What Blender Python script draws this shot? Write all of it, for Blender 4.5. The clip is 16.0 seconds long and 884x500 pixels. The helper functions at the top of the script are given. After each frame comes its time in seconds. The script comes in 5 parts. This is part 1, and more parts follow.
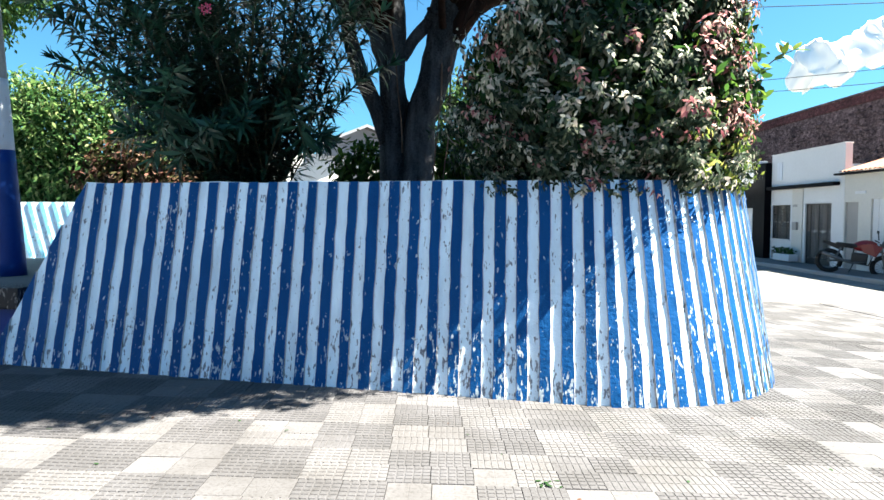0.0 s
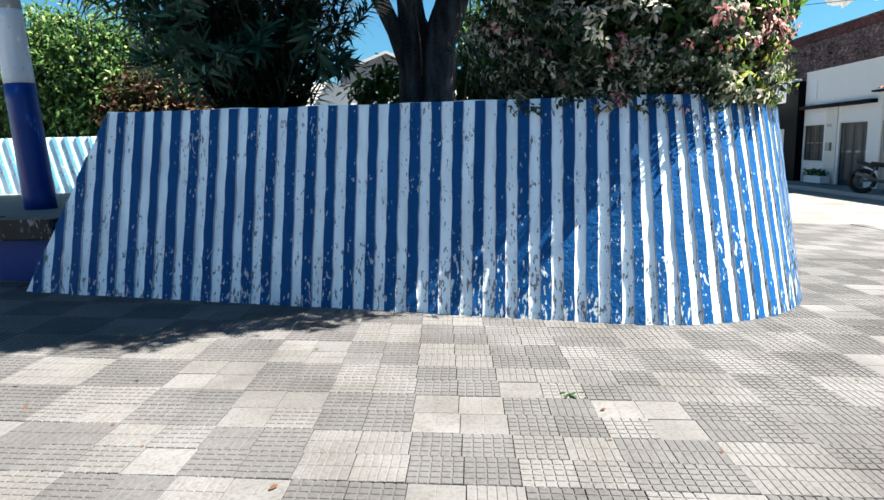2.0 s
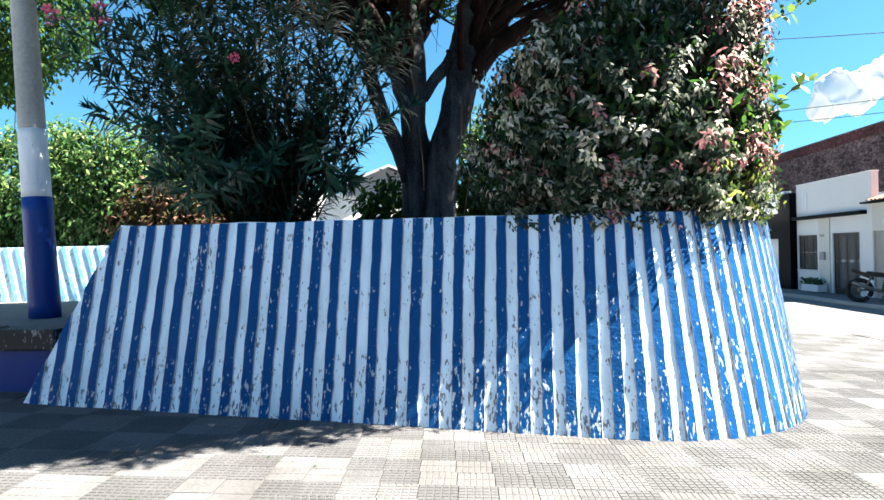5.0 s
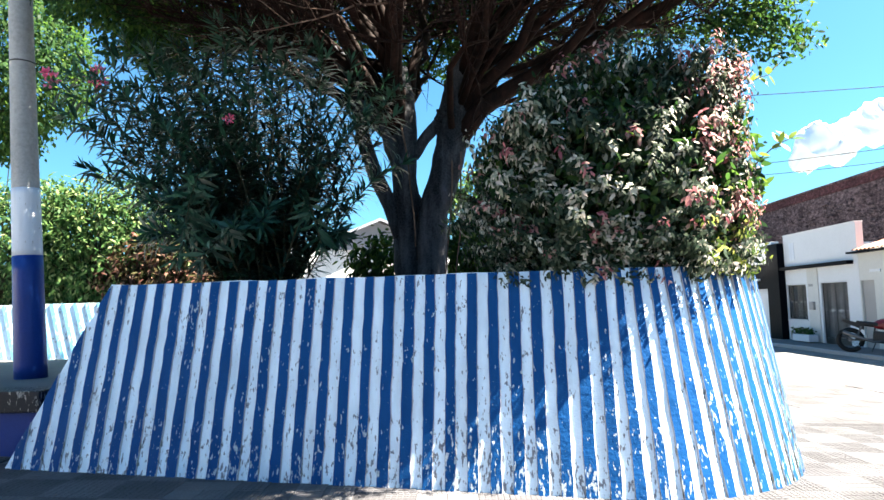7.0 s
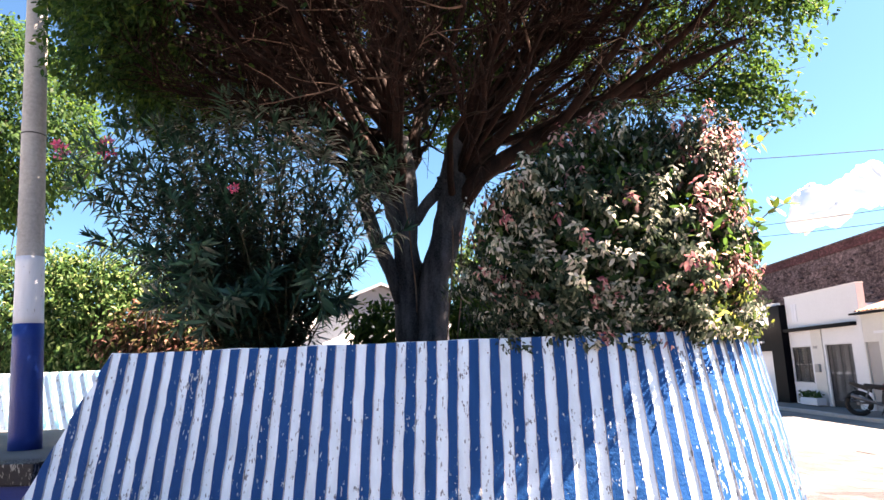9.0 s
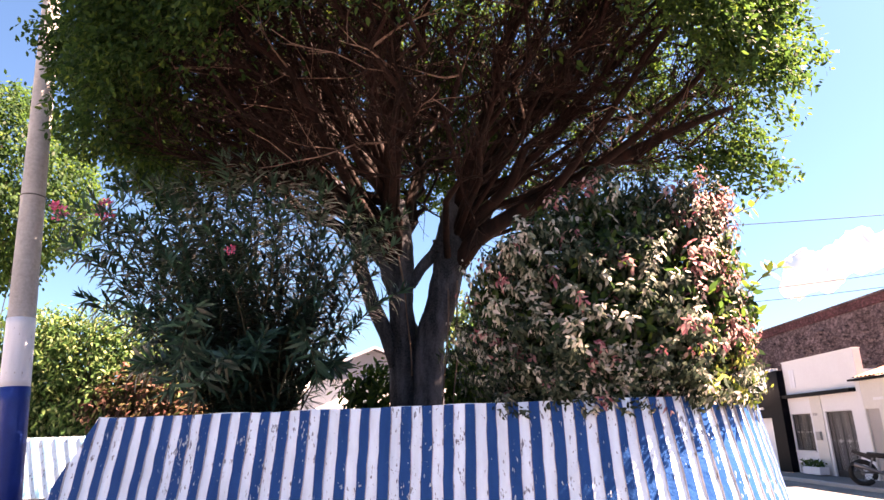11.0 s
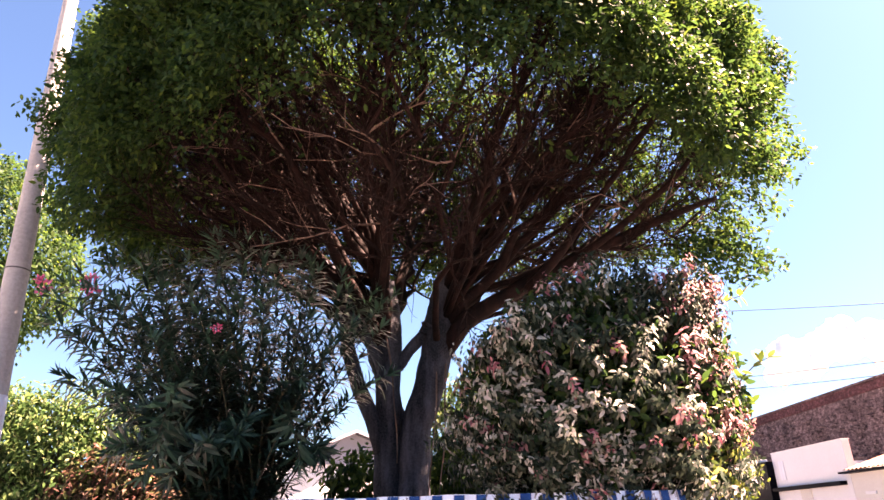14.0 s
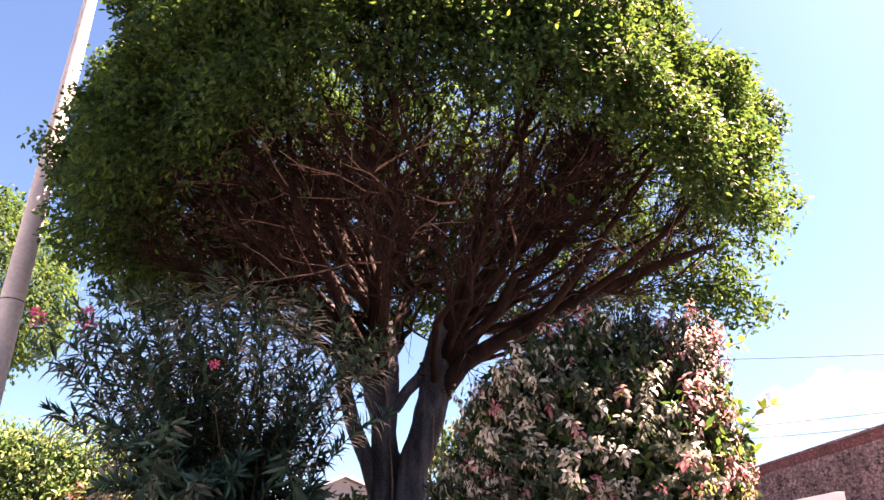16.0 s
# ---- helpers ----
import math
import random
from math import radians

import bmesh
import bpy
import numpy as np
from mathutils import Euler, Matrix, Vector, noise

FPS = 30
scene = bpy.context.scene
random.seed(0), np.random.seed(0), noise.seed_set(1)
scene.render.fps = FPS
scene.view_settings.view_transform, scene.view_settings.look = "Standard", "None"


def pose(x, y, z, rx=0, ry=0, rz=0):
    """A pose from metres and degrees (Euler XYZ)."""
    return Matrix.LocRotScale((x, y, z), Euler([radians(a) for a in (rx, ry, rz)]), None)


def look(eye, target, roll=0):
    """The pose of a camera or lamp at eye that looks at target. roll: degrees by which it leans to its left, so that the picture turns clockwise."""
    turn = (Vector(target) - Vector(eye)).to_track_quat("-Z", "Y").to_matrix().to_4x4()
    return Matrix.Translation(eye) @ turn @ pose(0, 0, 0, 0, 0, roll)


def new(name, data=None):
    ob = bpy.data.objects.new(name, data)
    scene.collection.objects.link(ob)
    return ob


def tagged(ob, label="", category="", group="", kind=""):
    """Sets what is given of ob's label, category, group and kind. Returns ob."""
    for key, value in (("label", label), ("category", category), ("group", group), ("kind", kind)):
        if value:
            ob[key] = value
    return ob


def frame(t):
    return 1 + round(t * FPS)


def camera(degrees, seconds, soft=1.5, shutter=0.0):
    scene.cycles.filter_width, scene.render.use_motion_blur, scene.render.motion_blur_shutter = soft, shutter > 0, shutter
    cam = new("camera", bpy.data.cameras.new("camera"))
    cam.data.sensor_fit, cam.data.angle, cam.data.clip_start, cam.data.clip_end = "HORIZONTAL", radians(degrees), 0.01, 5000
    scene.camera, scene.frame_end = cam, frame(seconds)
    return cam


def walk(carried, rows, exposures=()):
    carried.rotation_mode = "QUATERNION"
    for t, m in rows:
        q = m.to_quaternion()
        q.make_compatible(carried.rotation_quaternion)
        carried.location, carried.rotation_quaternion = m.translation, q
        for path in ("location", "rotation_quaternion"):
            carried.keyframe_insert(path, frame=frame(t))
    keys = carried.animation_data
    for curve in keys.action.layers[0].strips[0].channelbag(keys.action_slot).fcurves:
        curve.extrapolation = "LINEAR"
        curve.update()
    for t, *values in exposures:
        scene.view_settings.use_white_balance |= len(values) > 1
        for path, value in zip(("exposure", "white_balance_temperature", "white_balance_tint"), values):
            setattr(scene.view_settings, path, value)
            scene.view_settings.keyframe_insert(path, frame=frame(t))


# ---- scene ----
cam = camera(69.0, 16.0, soft=1.5)

PATH = [
    (0, (0.069, 0.066, 1.45), (0.047, 2.063, 1.343), 0.0),
    (0.5, (0.065, 0.076, 1.426), (0.027, 2.067, 1.24), -0.5),
    (1, (0.068, 0.077, 1.388), (-0.008, 2.06, 1.143), -1.1),
    (1.5, (0.067, 0.068, 1.366), (-0.005, 2.043, 1.057), -1.0),
    (2, (0.063, 0.069, 1.371), (-0.031, 2.042, 1.054), -1.3),
    (2.5, (0.065, 0.025, 1.379), (-0.045, 2.004, 1.114), -1.3),
    (3, (0.065, 0.026, 1.398), (-0.035, 2.013, 1.201), -1.1),
    (3.5, (0.063, 0.015, 1.411), (-0.032, 2.008, 1.27), -1.1),
    (4, (0.06, 0.01, 1.415), (-0.043, 2.005, 1.333), -1.1),
    (6.5, (0.057, -0.039, 1.47), (0.0, 1.957, 1.594), -1.4),
    (7, (0.057, -0.042, 1.481), (-0.001, 1.95, 1.65), -1.6),
    (7.5, (0.056, -0.054, 1.49), (-0.003, 1.934, 1.703), -1.7),
    (8, (0.061, -0.051, 1.488), (0.004, 1.931, 1.75), -1.7),
    (8.5, (0.058, -0.073, 1.49), (-0.001, 1.901, 1.802), -1.8),
    (9, (0.053, -0.081, 1.505), (0.0, 1.885, 1.868), -2.0),
    (11.5, (0.035, -0.084, 1.49), (0.013, 1.825, 2.088), -2.0),
    (12, (0.034, -0.088, 1.496), (0.013, 1.807, 2.136), -2.3),
    (12.5, (0.044, -0.087, 1.494), (0.027, 1.79, 2.183), -2.2),
    (13, (0.038, -0.085, 1.482), (0.023, 1.774, 2.221), -2.1),
    (13.5, (0.032, -0.084, 1.499), (0.028, 1.765, 2.261), -1.9),
    (14, (-0.028, -0.078, 1.519), (-0.002, 1.76, 2.307), -1.3),
    (14.5, (-0.035, -0.086, 1.517), (-0.001, 1.743, 2.326), -1.0),
    (15, (-0.019, -0.097, 1.524), (0.013, 1.723, 2.353), -0.7),
    (15.5, (-0.1, -0.079, 1.51), (-0.057, 1.725, 2.372), -0.7),
    (16, (-0.142, -0.069, 1.496), (-0.089, 1.713, 2.403), -0.4),
]
walk(cam, [(t, look(e, g, r)) for t, e, g, r in PATH],
     [(0, 2.48, 6500, 10), (1, 2.24, 6500, 10), (2, 2.04, 6500, 10), (4, 2.34, 6500, 10), (7, 2.82, 6700, 14), (9, 3.0, 8000, 34), (12, 3.18, 9000, 52), (16, 3.26, 9000, 58)])

# world and sun: clear tropical day, sun high on the street side
SUN = Vector((0.72, 0.02, 1.0)).normalized()
world = bpy.data.worlds.new("world")
scene.world = world
world.use_nodes = True
wn = world.node_tree.nodes
sky = wn.new("ShaderNodeTexSky")
sky.sky_type, sky.sun_disc = "NISHITA", False
sky.sun_elevation = math.asin(SUN.z)
sky.sun_rotation = math.atan2(SUN.x, SUN.y)
sky.air_density, sky.dust_density, sky.ozone_density = 1.0, 1.3, 1.6
tint = wn.new("ShaderNodeMix")
tint.data_type, tint.blend_type = "RGBA", "MULTIPLY"
tint.inputs[0].default_value, tint.inputs[7].default_value = 1.0, (0.51, 1.12, 1.36, 1)
world.node_tree.links.new(sky.outputs[0], tint.inputs[6])
world.node_tree.links.new(tint.outputs[2], wn["Background"].inputs[0])
wn["Background"].inputs[1].default_value = 0.031
sun_data = bpy.data.lights.new("sun", "SUN")
sun_data.energy, sun_data.angle, sun_data.color = 7.8, radians(0.5), (1.0, 0.955, 0.80)
sun = new("sun", sun_data)
sun.matrix_world = look(SUN * 60, (0, 0, 0))


# ---- materials ----
def nodes_of(name, rough=0.8, metal=0.0):
    m = bpy.data.materials.new(name)
    m.use_nodes = True
    nt = m.node_tree
    b = nt.nodes["Principled BSDF"]
    b.inputs["Roughness"].default_value, b.inputs["Metallic"].default_value = rough, metal
    b.inputs["Specular IOR Level"].default_value = 0.5 if metal or rough < 0.35 else 0.2
    return m, nt, b


def coords(nt, kind="Object"):
    return nt.nodes.new("ShaderNodeTexCoord").outputs[kind]


def noise_tex(nt, vec, scale, detail=4.0, rough=0.6, stretch=None):
    n = nt.nodes.new("ShaderNodeTexNoise")
    n.inputs["Scale"].default_value, n.inputs["Detail"].default_value, n.inputs["Roughness"].default_value = scale, detail, rough
    if stretch:
        mp = nt.nodes.new("ShaderNodeMapping")
        mp.inputs["Scale"].default_value = stretch
        nt.links.new(vec, mp.inputs[0])
        vec = mp.outputs[0]
    nt.links.new(vec, n.inputs["Vector"])
    return n.outputs["Fac"]


def ramp(nt, fac, stops):
    r = nt.nodes.new("ShaderNodeValToRGB")
    e = r.color_ramp.elements
    for k, (pos, col) in enumerate(stops):
        el = e[k] if k < 2 else e.new(pos)
        el.position, el.color = pos, (*col, 1)
    nt.links.new(fac, r.inputs[0])
    return r.outputs[0]


def mix(nt, fac, a, b, mode="MIX"):
    n = nt.nodes.new("ShaderNodeMix")
    n.data_type, n.blend_type = "RGBA", mode
    for sock, v in ((n.inputs[0], fac), (n.inputs[6], a), (n.inputs[7], b)):
        if isinstance(v, (int, float)):
            sock.default_value = v
        elif isinstance(v, tuple):
            sock.default_value = (*v, 1)
        else:
            nt.links.new(v, sock)
    return n.outputs[2]


def bump(nt, b, height, strength, dist=0.02):
    n = nt.nodes.new("ShaderNodeBump")
    n.inputs["Strength"].default_value, n.inputs["Distance"].default_value = strength, dist
    nt.links.new(height, n.inputs["Height"])
    nt.links.new(n.outputs[0], b.inputs["Normal"])


def plain(name, col, rough=0.7, metal=0.0, var=0.25, scale=6.0, bumps=0.15):
    """Paint, stone or metal with two scales of variation."""
    m, nt, b = nodes_of(name, rough, metal)
    v = coords(nt)
    big, fine = noise_tex(nt, v, scale * 0.25, 3), noise_tex(nt, v, scale * 6, 5)
    dark, lite = tuple(c * (1 - var) for c in col), tuple(min(1, c * (1 + var * 0.6)) for c in col)
    c = mix(nt, 0.4, ramp(nt, big, [(0.3, dark), (0.7, lite)]), ramp(nt, fine, [(0.3, dark), (0.7, lite)]))
    nt.links.new(c, b.inputs["Base Color"])
    if bumps:
        bump(nt, b, fine, bumps)
    return m


def peeling(name, paint, under, amount, rough=0.55, grime=(0.30, 0.28, 0.25), sheen=0.2, relief=0.0):
    """Old paint on cement: flaking chips stretched along the bar, more of them low down, and streaks of dirt."""
    m, nt, b = nodes_of(name, rough)
    b.inputs["Specular IOR Level"].default_value = sheen
    v = coords(nt)
    chips = noise_tex(nt, v, 38.0, 4, 0.6, (1.0, 1.0, 0.27))
    patch = noise_tex(nt, v, 2.2, 4, 0.55)
    sep = nt.nodes.new("ShaderNodeSeparateXYZ")
    nt.links.new(v, sep.inputs[0])
    low = nt.nodes.new("ShaderNodeMapRange")
    low.inputs[1].default_value, low.inputs[2].default_value = 0.0, 1.0
    low.inputs[3].default_value, low.inputs[4].default_value = 0.060, -0.015
    nt.links.new(sep.outputs[2], low.inputs[0])
    add = nt.nodes.new("ShaderNodeMath")
    add.operation = "MULTIPLY_ADD"
    nt.links.new(patch, add.inputs[0])
    add.inputs[1].default_value = 0.36
    nt.links.new(chips, add.inputs[2])
    add2 = nt.nodes.new("ShaderNodeMath")
    nt.links.new(add.outputs[0], add2.inputs[0])
    nt.links.new(low.outputs[0], add2.inputs[1])
    edge = 0.83 - amount
    mask = ramp(nt, add2.outputs[0], [(edge, (0, 0, 0)), (edge + 0.012, (1, 1, 1))])
    streak = noise_tex(nt, v, 7.0, 4, 0.6, (1.0, 1.0, 0.12))
    tone = ramp(nt, streak, [(0.30, tuple(c * 0.80 for c in paint)), (0.62, paint)])
    und = ramp(nt, noise_tex(nt, v, 60.0, 3), [(0.35, under), (0.65, grime)])
    nt.links.new(mix(nt, mask, tone, und), b.inputs["Base Color"])
    inv = nt.nodes.new("ShaderNodeMath")
    inv.operation = "MULTIPLY_ADD"
    nt.links.new(mask, inv.inputs[0])
    inv.inputs[1].default_value = -0.6
    nt.links.new(noise_tex(nt, v, 40.0, 4), inv.inputs[2])
    lumps = nt.nodes.new("ShaderNodeMath")
    lumps.operation = "MULTIPLY_ADD"
    nt.links.new(noise_tex(nt, v, 17.0, 5, 0.65), lumps.inputs[0])
    lumps.inputs[1].default_value = relief
    nt.links.new(inv.outputs[0], lumps.inputs[2])
    bump(nt, b, lumps.outputs[0], 0.5, 0.008)
    return m


def leafy(name, stops, gloss=0.5, thin=0.35, sheen=0.10, through_tint=(1.0, 1.0, 1.0)):
    """Leaves: one colour each, a little light passing through."""
    m, nt, b = nodes_of(name, gloss)
    b.inputs["Specular IOR Level"].default_value = sheen
    g = nt.nodes.new("ShaderNodeNewGeometry")
    c = ramp(nt, g.outputs["Random Per Island"], stops)
    nt.links.new(c, b.inputs["Base Color"])
    tr = nt.nodes.new("ShaderNodeBsdfTranslucent")
    vm = nt.nodes.new("ShaderNodeVectorMath")
    vm.operation = "MULTIPLY"
    nt.links.new(c, vm.inputs[0])
    vm.inputs[1].default_value = through_tint
    nt.links.new(vm.outputs[0], tr.inputs[0])
    ms = nt.nodes.new("ShaderNodeMixShader")
    ms.inputs[0].default_value = thin
    nt.links.new(b.outputs[0], ms.inputs[1])
    nt.links.new(tr.outputs[0], ms.inputs[2])
    nt.links.new(ms.outputs[0], nt.nodes["Material Output"].inputs[0])
    return m


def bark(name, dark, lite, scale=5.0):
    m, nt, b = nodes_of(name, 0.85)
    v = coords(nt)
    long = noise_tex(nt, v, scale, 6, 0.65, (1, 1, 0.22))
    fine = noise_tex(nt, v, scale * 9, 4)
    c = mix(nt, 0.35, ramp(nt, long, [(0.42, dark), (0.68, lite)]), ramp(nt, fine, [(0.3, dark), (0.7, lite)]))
    nt.links.new(c, b.inputs["Base Color"])
    bump(nt, b, long, 0.7, 0.03)
    return m


def rubble(name, dark, mid, lite):
    """Weathered masonry: blotches, crumbled stones and pale lime spots."""
    m, nt, b = nodes_of(name, 0.95)
    v = coords(nt)
    blot = noise_tex(nt, v, 0.9, 5, 0.65)
    stone = noise_tex(nt, v, 5.5, 5, 0.7, (1.0, 1.0, 1.8))
    fine = noise_tex(nt, v, 26.0, 4, 0.7)
    c = ramp(nt, stone, [(0.34, dark), (0.52, mid), (0.74, lite)])
    c = mix(nt, 1.0, c, ramp(nt, blot, [(0.32, (0.50, 0.42, 0.44)), (0.50, (1, 1, 1)), (0.72, (1.35, 1.3, 1.28))]), "MULTIPLY")
    c = mix(nt, 0.8, c, ramp(nt, fine, [(0.36, (0.45, 0.44, 0.45)), (0.58, (1, 1, 1))]), "MULTIPLY")
    nt.links.new(c, b.inputs["Base Color"])
    bump(nt, b, stone, 1.0, 0.06)
    return m


def paving(name, base, spread):
    """Cement tile: tone by tile, worn and stained."""
    m, nt, b = nodes_of(name, 0.82)
    v = coords(nt)
    rnd = nt.nodes.new("ShaderNodeObjectInfo").outputs["Random"]
    tone = ramp(nt, rnd, [(0.0, tuple(c * (1 - spread) for c in base)), (1.0, tuple(c * (1 + spread) for c in base))])
    w = nt.nodes.new("ShaderNodeNewGeometry").outputs["Position"]
    stain = ramp(nt, noise_tex(nt, w, 1.3, 5, 0.6), [(0.35, (0.70, 0.69, 0.67)), (0.62, (1, 1, 1))])
    fine = noise_tex(nt, w, 55.0, 5)
    spots = ramp(nt, fine, [(0.32, (0.62, 0.60, 0.57)), (0.52, (1, 1, 1))])
    c = mix(nt, 1.0, tone, stain, "MULTIPLY")
    c = mix(nt, 0.8, c, spots, "MULTIPLY")
    nt.links.new(c, b.inputs["Base Color"])
    bump(nt, b, fine, 0.25, 0.006)
    return m


M_WHITE = peeling("old white paint on cement", (0.71, 0.84, 0.94), (0.13, 0.14, 0.17), 0.030, 0.6, (0.26, 0.28, 0.32), 0.1, 0.8)
M_BLUE = peeling("flaking blue paint on cement", (0.006, 0.060, 0.192), (0.44, 0.50, 0.54), 0.006, 0.5, (0.26, 0.31, 0.36), 0.04, 2.6)
M_FLANK = peeling("grimy edge of the bars", (0.36, 0.36, 0.39), (0.10, 0.095, 0.09), 0.06, 0.8, (0.22, 0.21, 0.20), 0.05)
M_BLUE_PLAIN = plain("blue enamel paint", (0.006, 0.035, 0.19), 0.4, var=0.2)
M_LIGHTBLUE = peeling("light blue paint on cement", (0.13, 0.36, 0.52), (0.50, 0.52, 0.52), 0.07)
M_TILE_L = paving("light cement tile", (0.107, 0.104, 0.113), 0.12)
M_TILE_D = paving("grey cement tile", (0.078, 0.076, 0.084), 0.12)
M_GROUND = plain("dusty cement ground", (0.135, 0.132, 0.130), 0.9, var=0.22, scale=3, bumps=0.3)
M_STREET = plain("pale street stone", (0.148, 0.145, 0.142), 0.9, var=0.55, scale=5, bumps=0.3)
M_JOINT = plain("dark joint mortar", (0.12, 0.115, 0.11), 0.95, var=0.3)
M_SOIL = plain("dry planter soil", (0.085, 0.06, 0.04), 0.95, var=0.4, bumps=0.6)
M_KERB = peeling("worn blackened kerb", (0.022, 0.022, 0.026), (0.22, 0.22, 0.23), 0.06)
M_POLE = plain("weathered pole cement", (0.36, 0.35, 0.345), 0.8, var=0.42, scale=4, bumps=0.25)
M_POLE_W = peeling("white band paint", (0.68, 0.70, 0.76), (0.36, 0.35, 0.35), -0.03, 0.6)
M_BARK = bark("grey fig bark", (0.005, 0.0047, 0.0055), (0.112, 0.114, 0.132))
# brown taken near black: the crown's inner shade is put into this bark
M_TWIG = bark("shade-dark brown twig bark", (0.0028, 0.0012, 0.0009), (0.030, 0.0115, 0.0085), 7)
M_STICK = bark("pale brown lit-tone bark", (0.06, 0.036, 0.028), (0.25, 0.165, 0.13), 9)
M_STEM = plain("green brown stems", (0.035, 0.034, 0.018), 0.8)
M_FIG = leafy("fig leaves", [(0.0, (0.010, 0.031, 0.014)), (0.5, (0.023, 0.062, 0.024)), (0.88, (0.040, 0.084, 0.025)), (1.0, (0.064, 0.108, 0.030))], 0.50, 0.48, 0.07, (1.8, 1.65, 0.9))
M_OLE = leafy("oleander leaves", [(0.0, (0.005, 0.018, 0.013)), (0.6, (0.014, 0.052, 0.036)), (1.0, (0.045, 0.12, 0.085))], 0.36, 0.3, 0.30, (1.2, 1.5, 1.0))
M_PINK = leafy("pink petals", [(0.0, (0.70, 0.10, 0.22)), (1.0, (0.80, 0.22, 0.36))], 0.6, 0.4)
M_CRO = leafy("pale variegated leaves", [(0.0, (0.10, 0.13, 0.08)), (0.35, (0.28, 0.29, 0.22)), (0.7, (0.52, 0.50, 0.42)), (1.0, (0.64, 0.54, 0.47))], 0.5, 0.3)
M_CRO_P = leafy("pink variegated leaves", [(0.0, (0.17, 0.035, 0.05)), (0.35, (0.36, 0.14, 0.15)), (0.70, (0.46, 0.25, 0.23)), (1.0, (0.54, 0.39, 0.32))], 0.5, 0.3)
# grey green with near-black stops that carry the shade between whorls
M_CRO_G = leafy("grey-green variegated and shade-dark leaves", [(0.0, (0.008, 0.018, 0.010)), (0.55, (0.026, 0.044, 0.026)), (0.85, (0.08, 0.10, 0.065)), (1.0, (0.28, 0.27, 0.22))], 0.5, 0.3)
M_CRO_Y = leafy("yellow green leaves", [(0.0, (0.05, 0.11, 0.02)), (0.5, (0.15, 0.22, 0.04)), (1.0, (0.36, 0.35, 0.09))], 0.5, 0.35)
M_HEDGE = leafy("bright hedge leaves", [(0.0, (0.015, 0.045, 0.014)), (0.5, (0.055, 0.13, 0.04)), (0.85, (0.14, 0.22, 0.07)), (1.0, (0.32, 0.36, 0.17))], 0.5, 0.5)
M_RED = leafy("reddish leaves", [(0.0, (0.03, 0.045, 0.015)), (0.45, (0.07, 0.05, 0.025)), (0.7, (0.14, 0.06, 0.05)), (1.0, (0.24, 0.15, 0.11))], 0.5, 0.35)
M_PLASTER = plain("white house plaster", (0.63, 0.63, 0.65), 0.85, var=0.08, scale=2)
M_CREAM = plain("cream house plaster", (0.56, 0.54, 0.51), 0.85, var=0.10, scale=2)
M_BLACK = plain("black painted trim", (0.004, 0.004, 0.006), 0.5, var=0.3)
M_BLACK.node_tree.nodes["Principled BSDF"].inputs["Specular IOR Level"].default_value = 0.03
M_IRON = plain("black wrought iron", (0.02, 0.02, 0.022), 0.45, 0.3, var=0.3)
M_GREY = plain("grey sheet door", (0.32, 0.30, 0.29), 0.6, var=0.1)
M_ROOF = plain("clay roof tiles", (0.33, 0.155, 0.11), 0.85, var=0.35, scale=4, bumps=0.4)
M_BRICK = rubble("old rough brickwork", (0.030, 0.021, 0.025), (0.115, 0.080, 0.088), (0.30, 0.24, 0.24))
M_MAROON = rubble("stained maroon render", (0.030, 0.016, 0.020), (0.085, 0.030, 0.034), (0.17, 0.10, 0.11))
M_RUBBER = plain("black rubber", (0.014, 0.014, 0.015), 0.75, var=0.2)
M_SHEET = plain("bluish grey roof sheet", (0.24, 0.25, 0.29), 0.6, var=0.15)
M_STEEL = plain("dull dark steel", (0.13, 0.13, 0.135), 0.45, 0.8, var=0.2, bumps=0)
M_REDPAINT = plain("red motorcycle paint", (0.17, 0.004, 0.010), 0.32, var=0.1, bumps=0)
M_SEAT = plain("black vinyl", (0.02, 0.02, 0.022), 0.5, var=0.2)
M_CLOUD = plain("white cloud", (0.95, 0.95, 0.95), 1.0, var=0.03, bumps=0)
M_CABLE = plain("black cable sheath", (0.02, 0.02, 0.02), 0.6, var=0.1, bumps=0)


# ---- mesh helpers ----
def part(name, bm, material, parent=None, label=""):
    me = bpy.data.meshes.new(name)
    bm.to_mesh(me)
    bm.free()
    me.materials.append(material)
    ob = new(name, me)
    if parent:
        ob.parent = parent
    if label:
        ob["label"] = label
    return ob


def raw(name, verts, faces, material, parent=None, label="", smooth=False):
    me = bpy.data.meshes.new(name)
    me.from_pydata([tuple(v) for v in verts], [], faces)
    me.materials.append(material)
    if smooth:
        me.shade_smooth()
    ob = new(name, me)
    if parent:
        ob.parent = parent
    if label:
        ob["label"] = label
    return ob


def thing(name, label, category, group="", kind="", at=(0, 0, 0)):
    ob = new(name)
    ob.location = at
    ob.empty_display_size = 0.2
    return tagged(ob, label, category, group, kind)


def box(bm, lo, hi, bev=0.0):
    """A block with its edges taken off."""
    c = [(a + b) / 2 for a, b in zip(lo, hi)]
    d = [b - a for a, b in zip(lo, hi)]
    r = bmesh.ops.create_cube(bm, size=1.0, matrix=Matrix.Translation(c) @ Matrix.Diagonal((*d, 1)))
    if bev:
        es = list({e for v in r["verts"] for e in v.link_edges})
        bmesh.ops.bevel(bm, geom=es, offset=bev, segments=2, profile=0.6, affect="EDGES")
    return bm


def block(name, lo, hi, material, parent=None, label="", bev=0.006):
    return part(name, box(bmesh.new(), lo, hi, bev), material, parent, label)


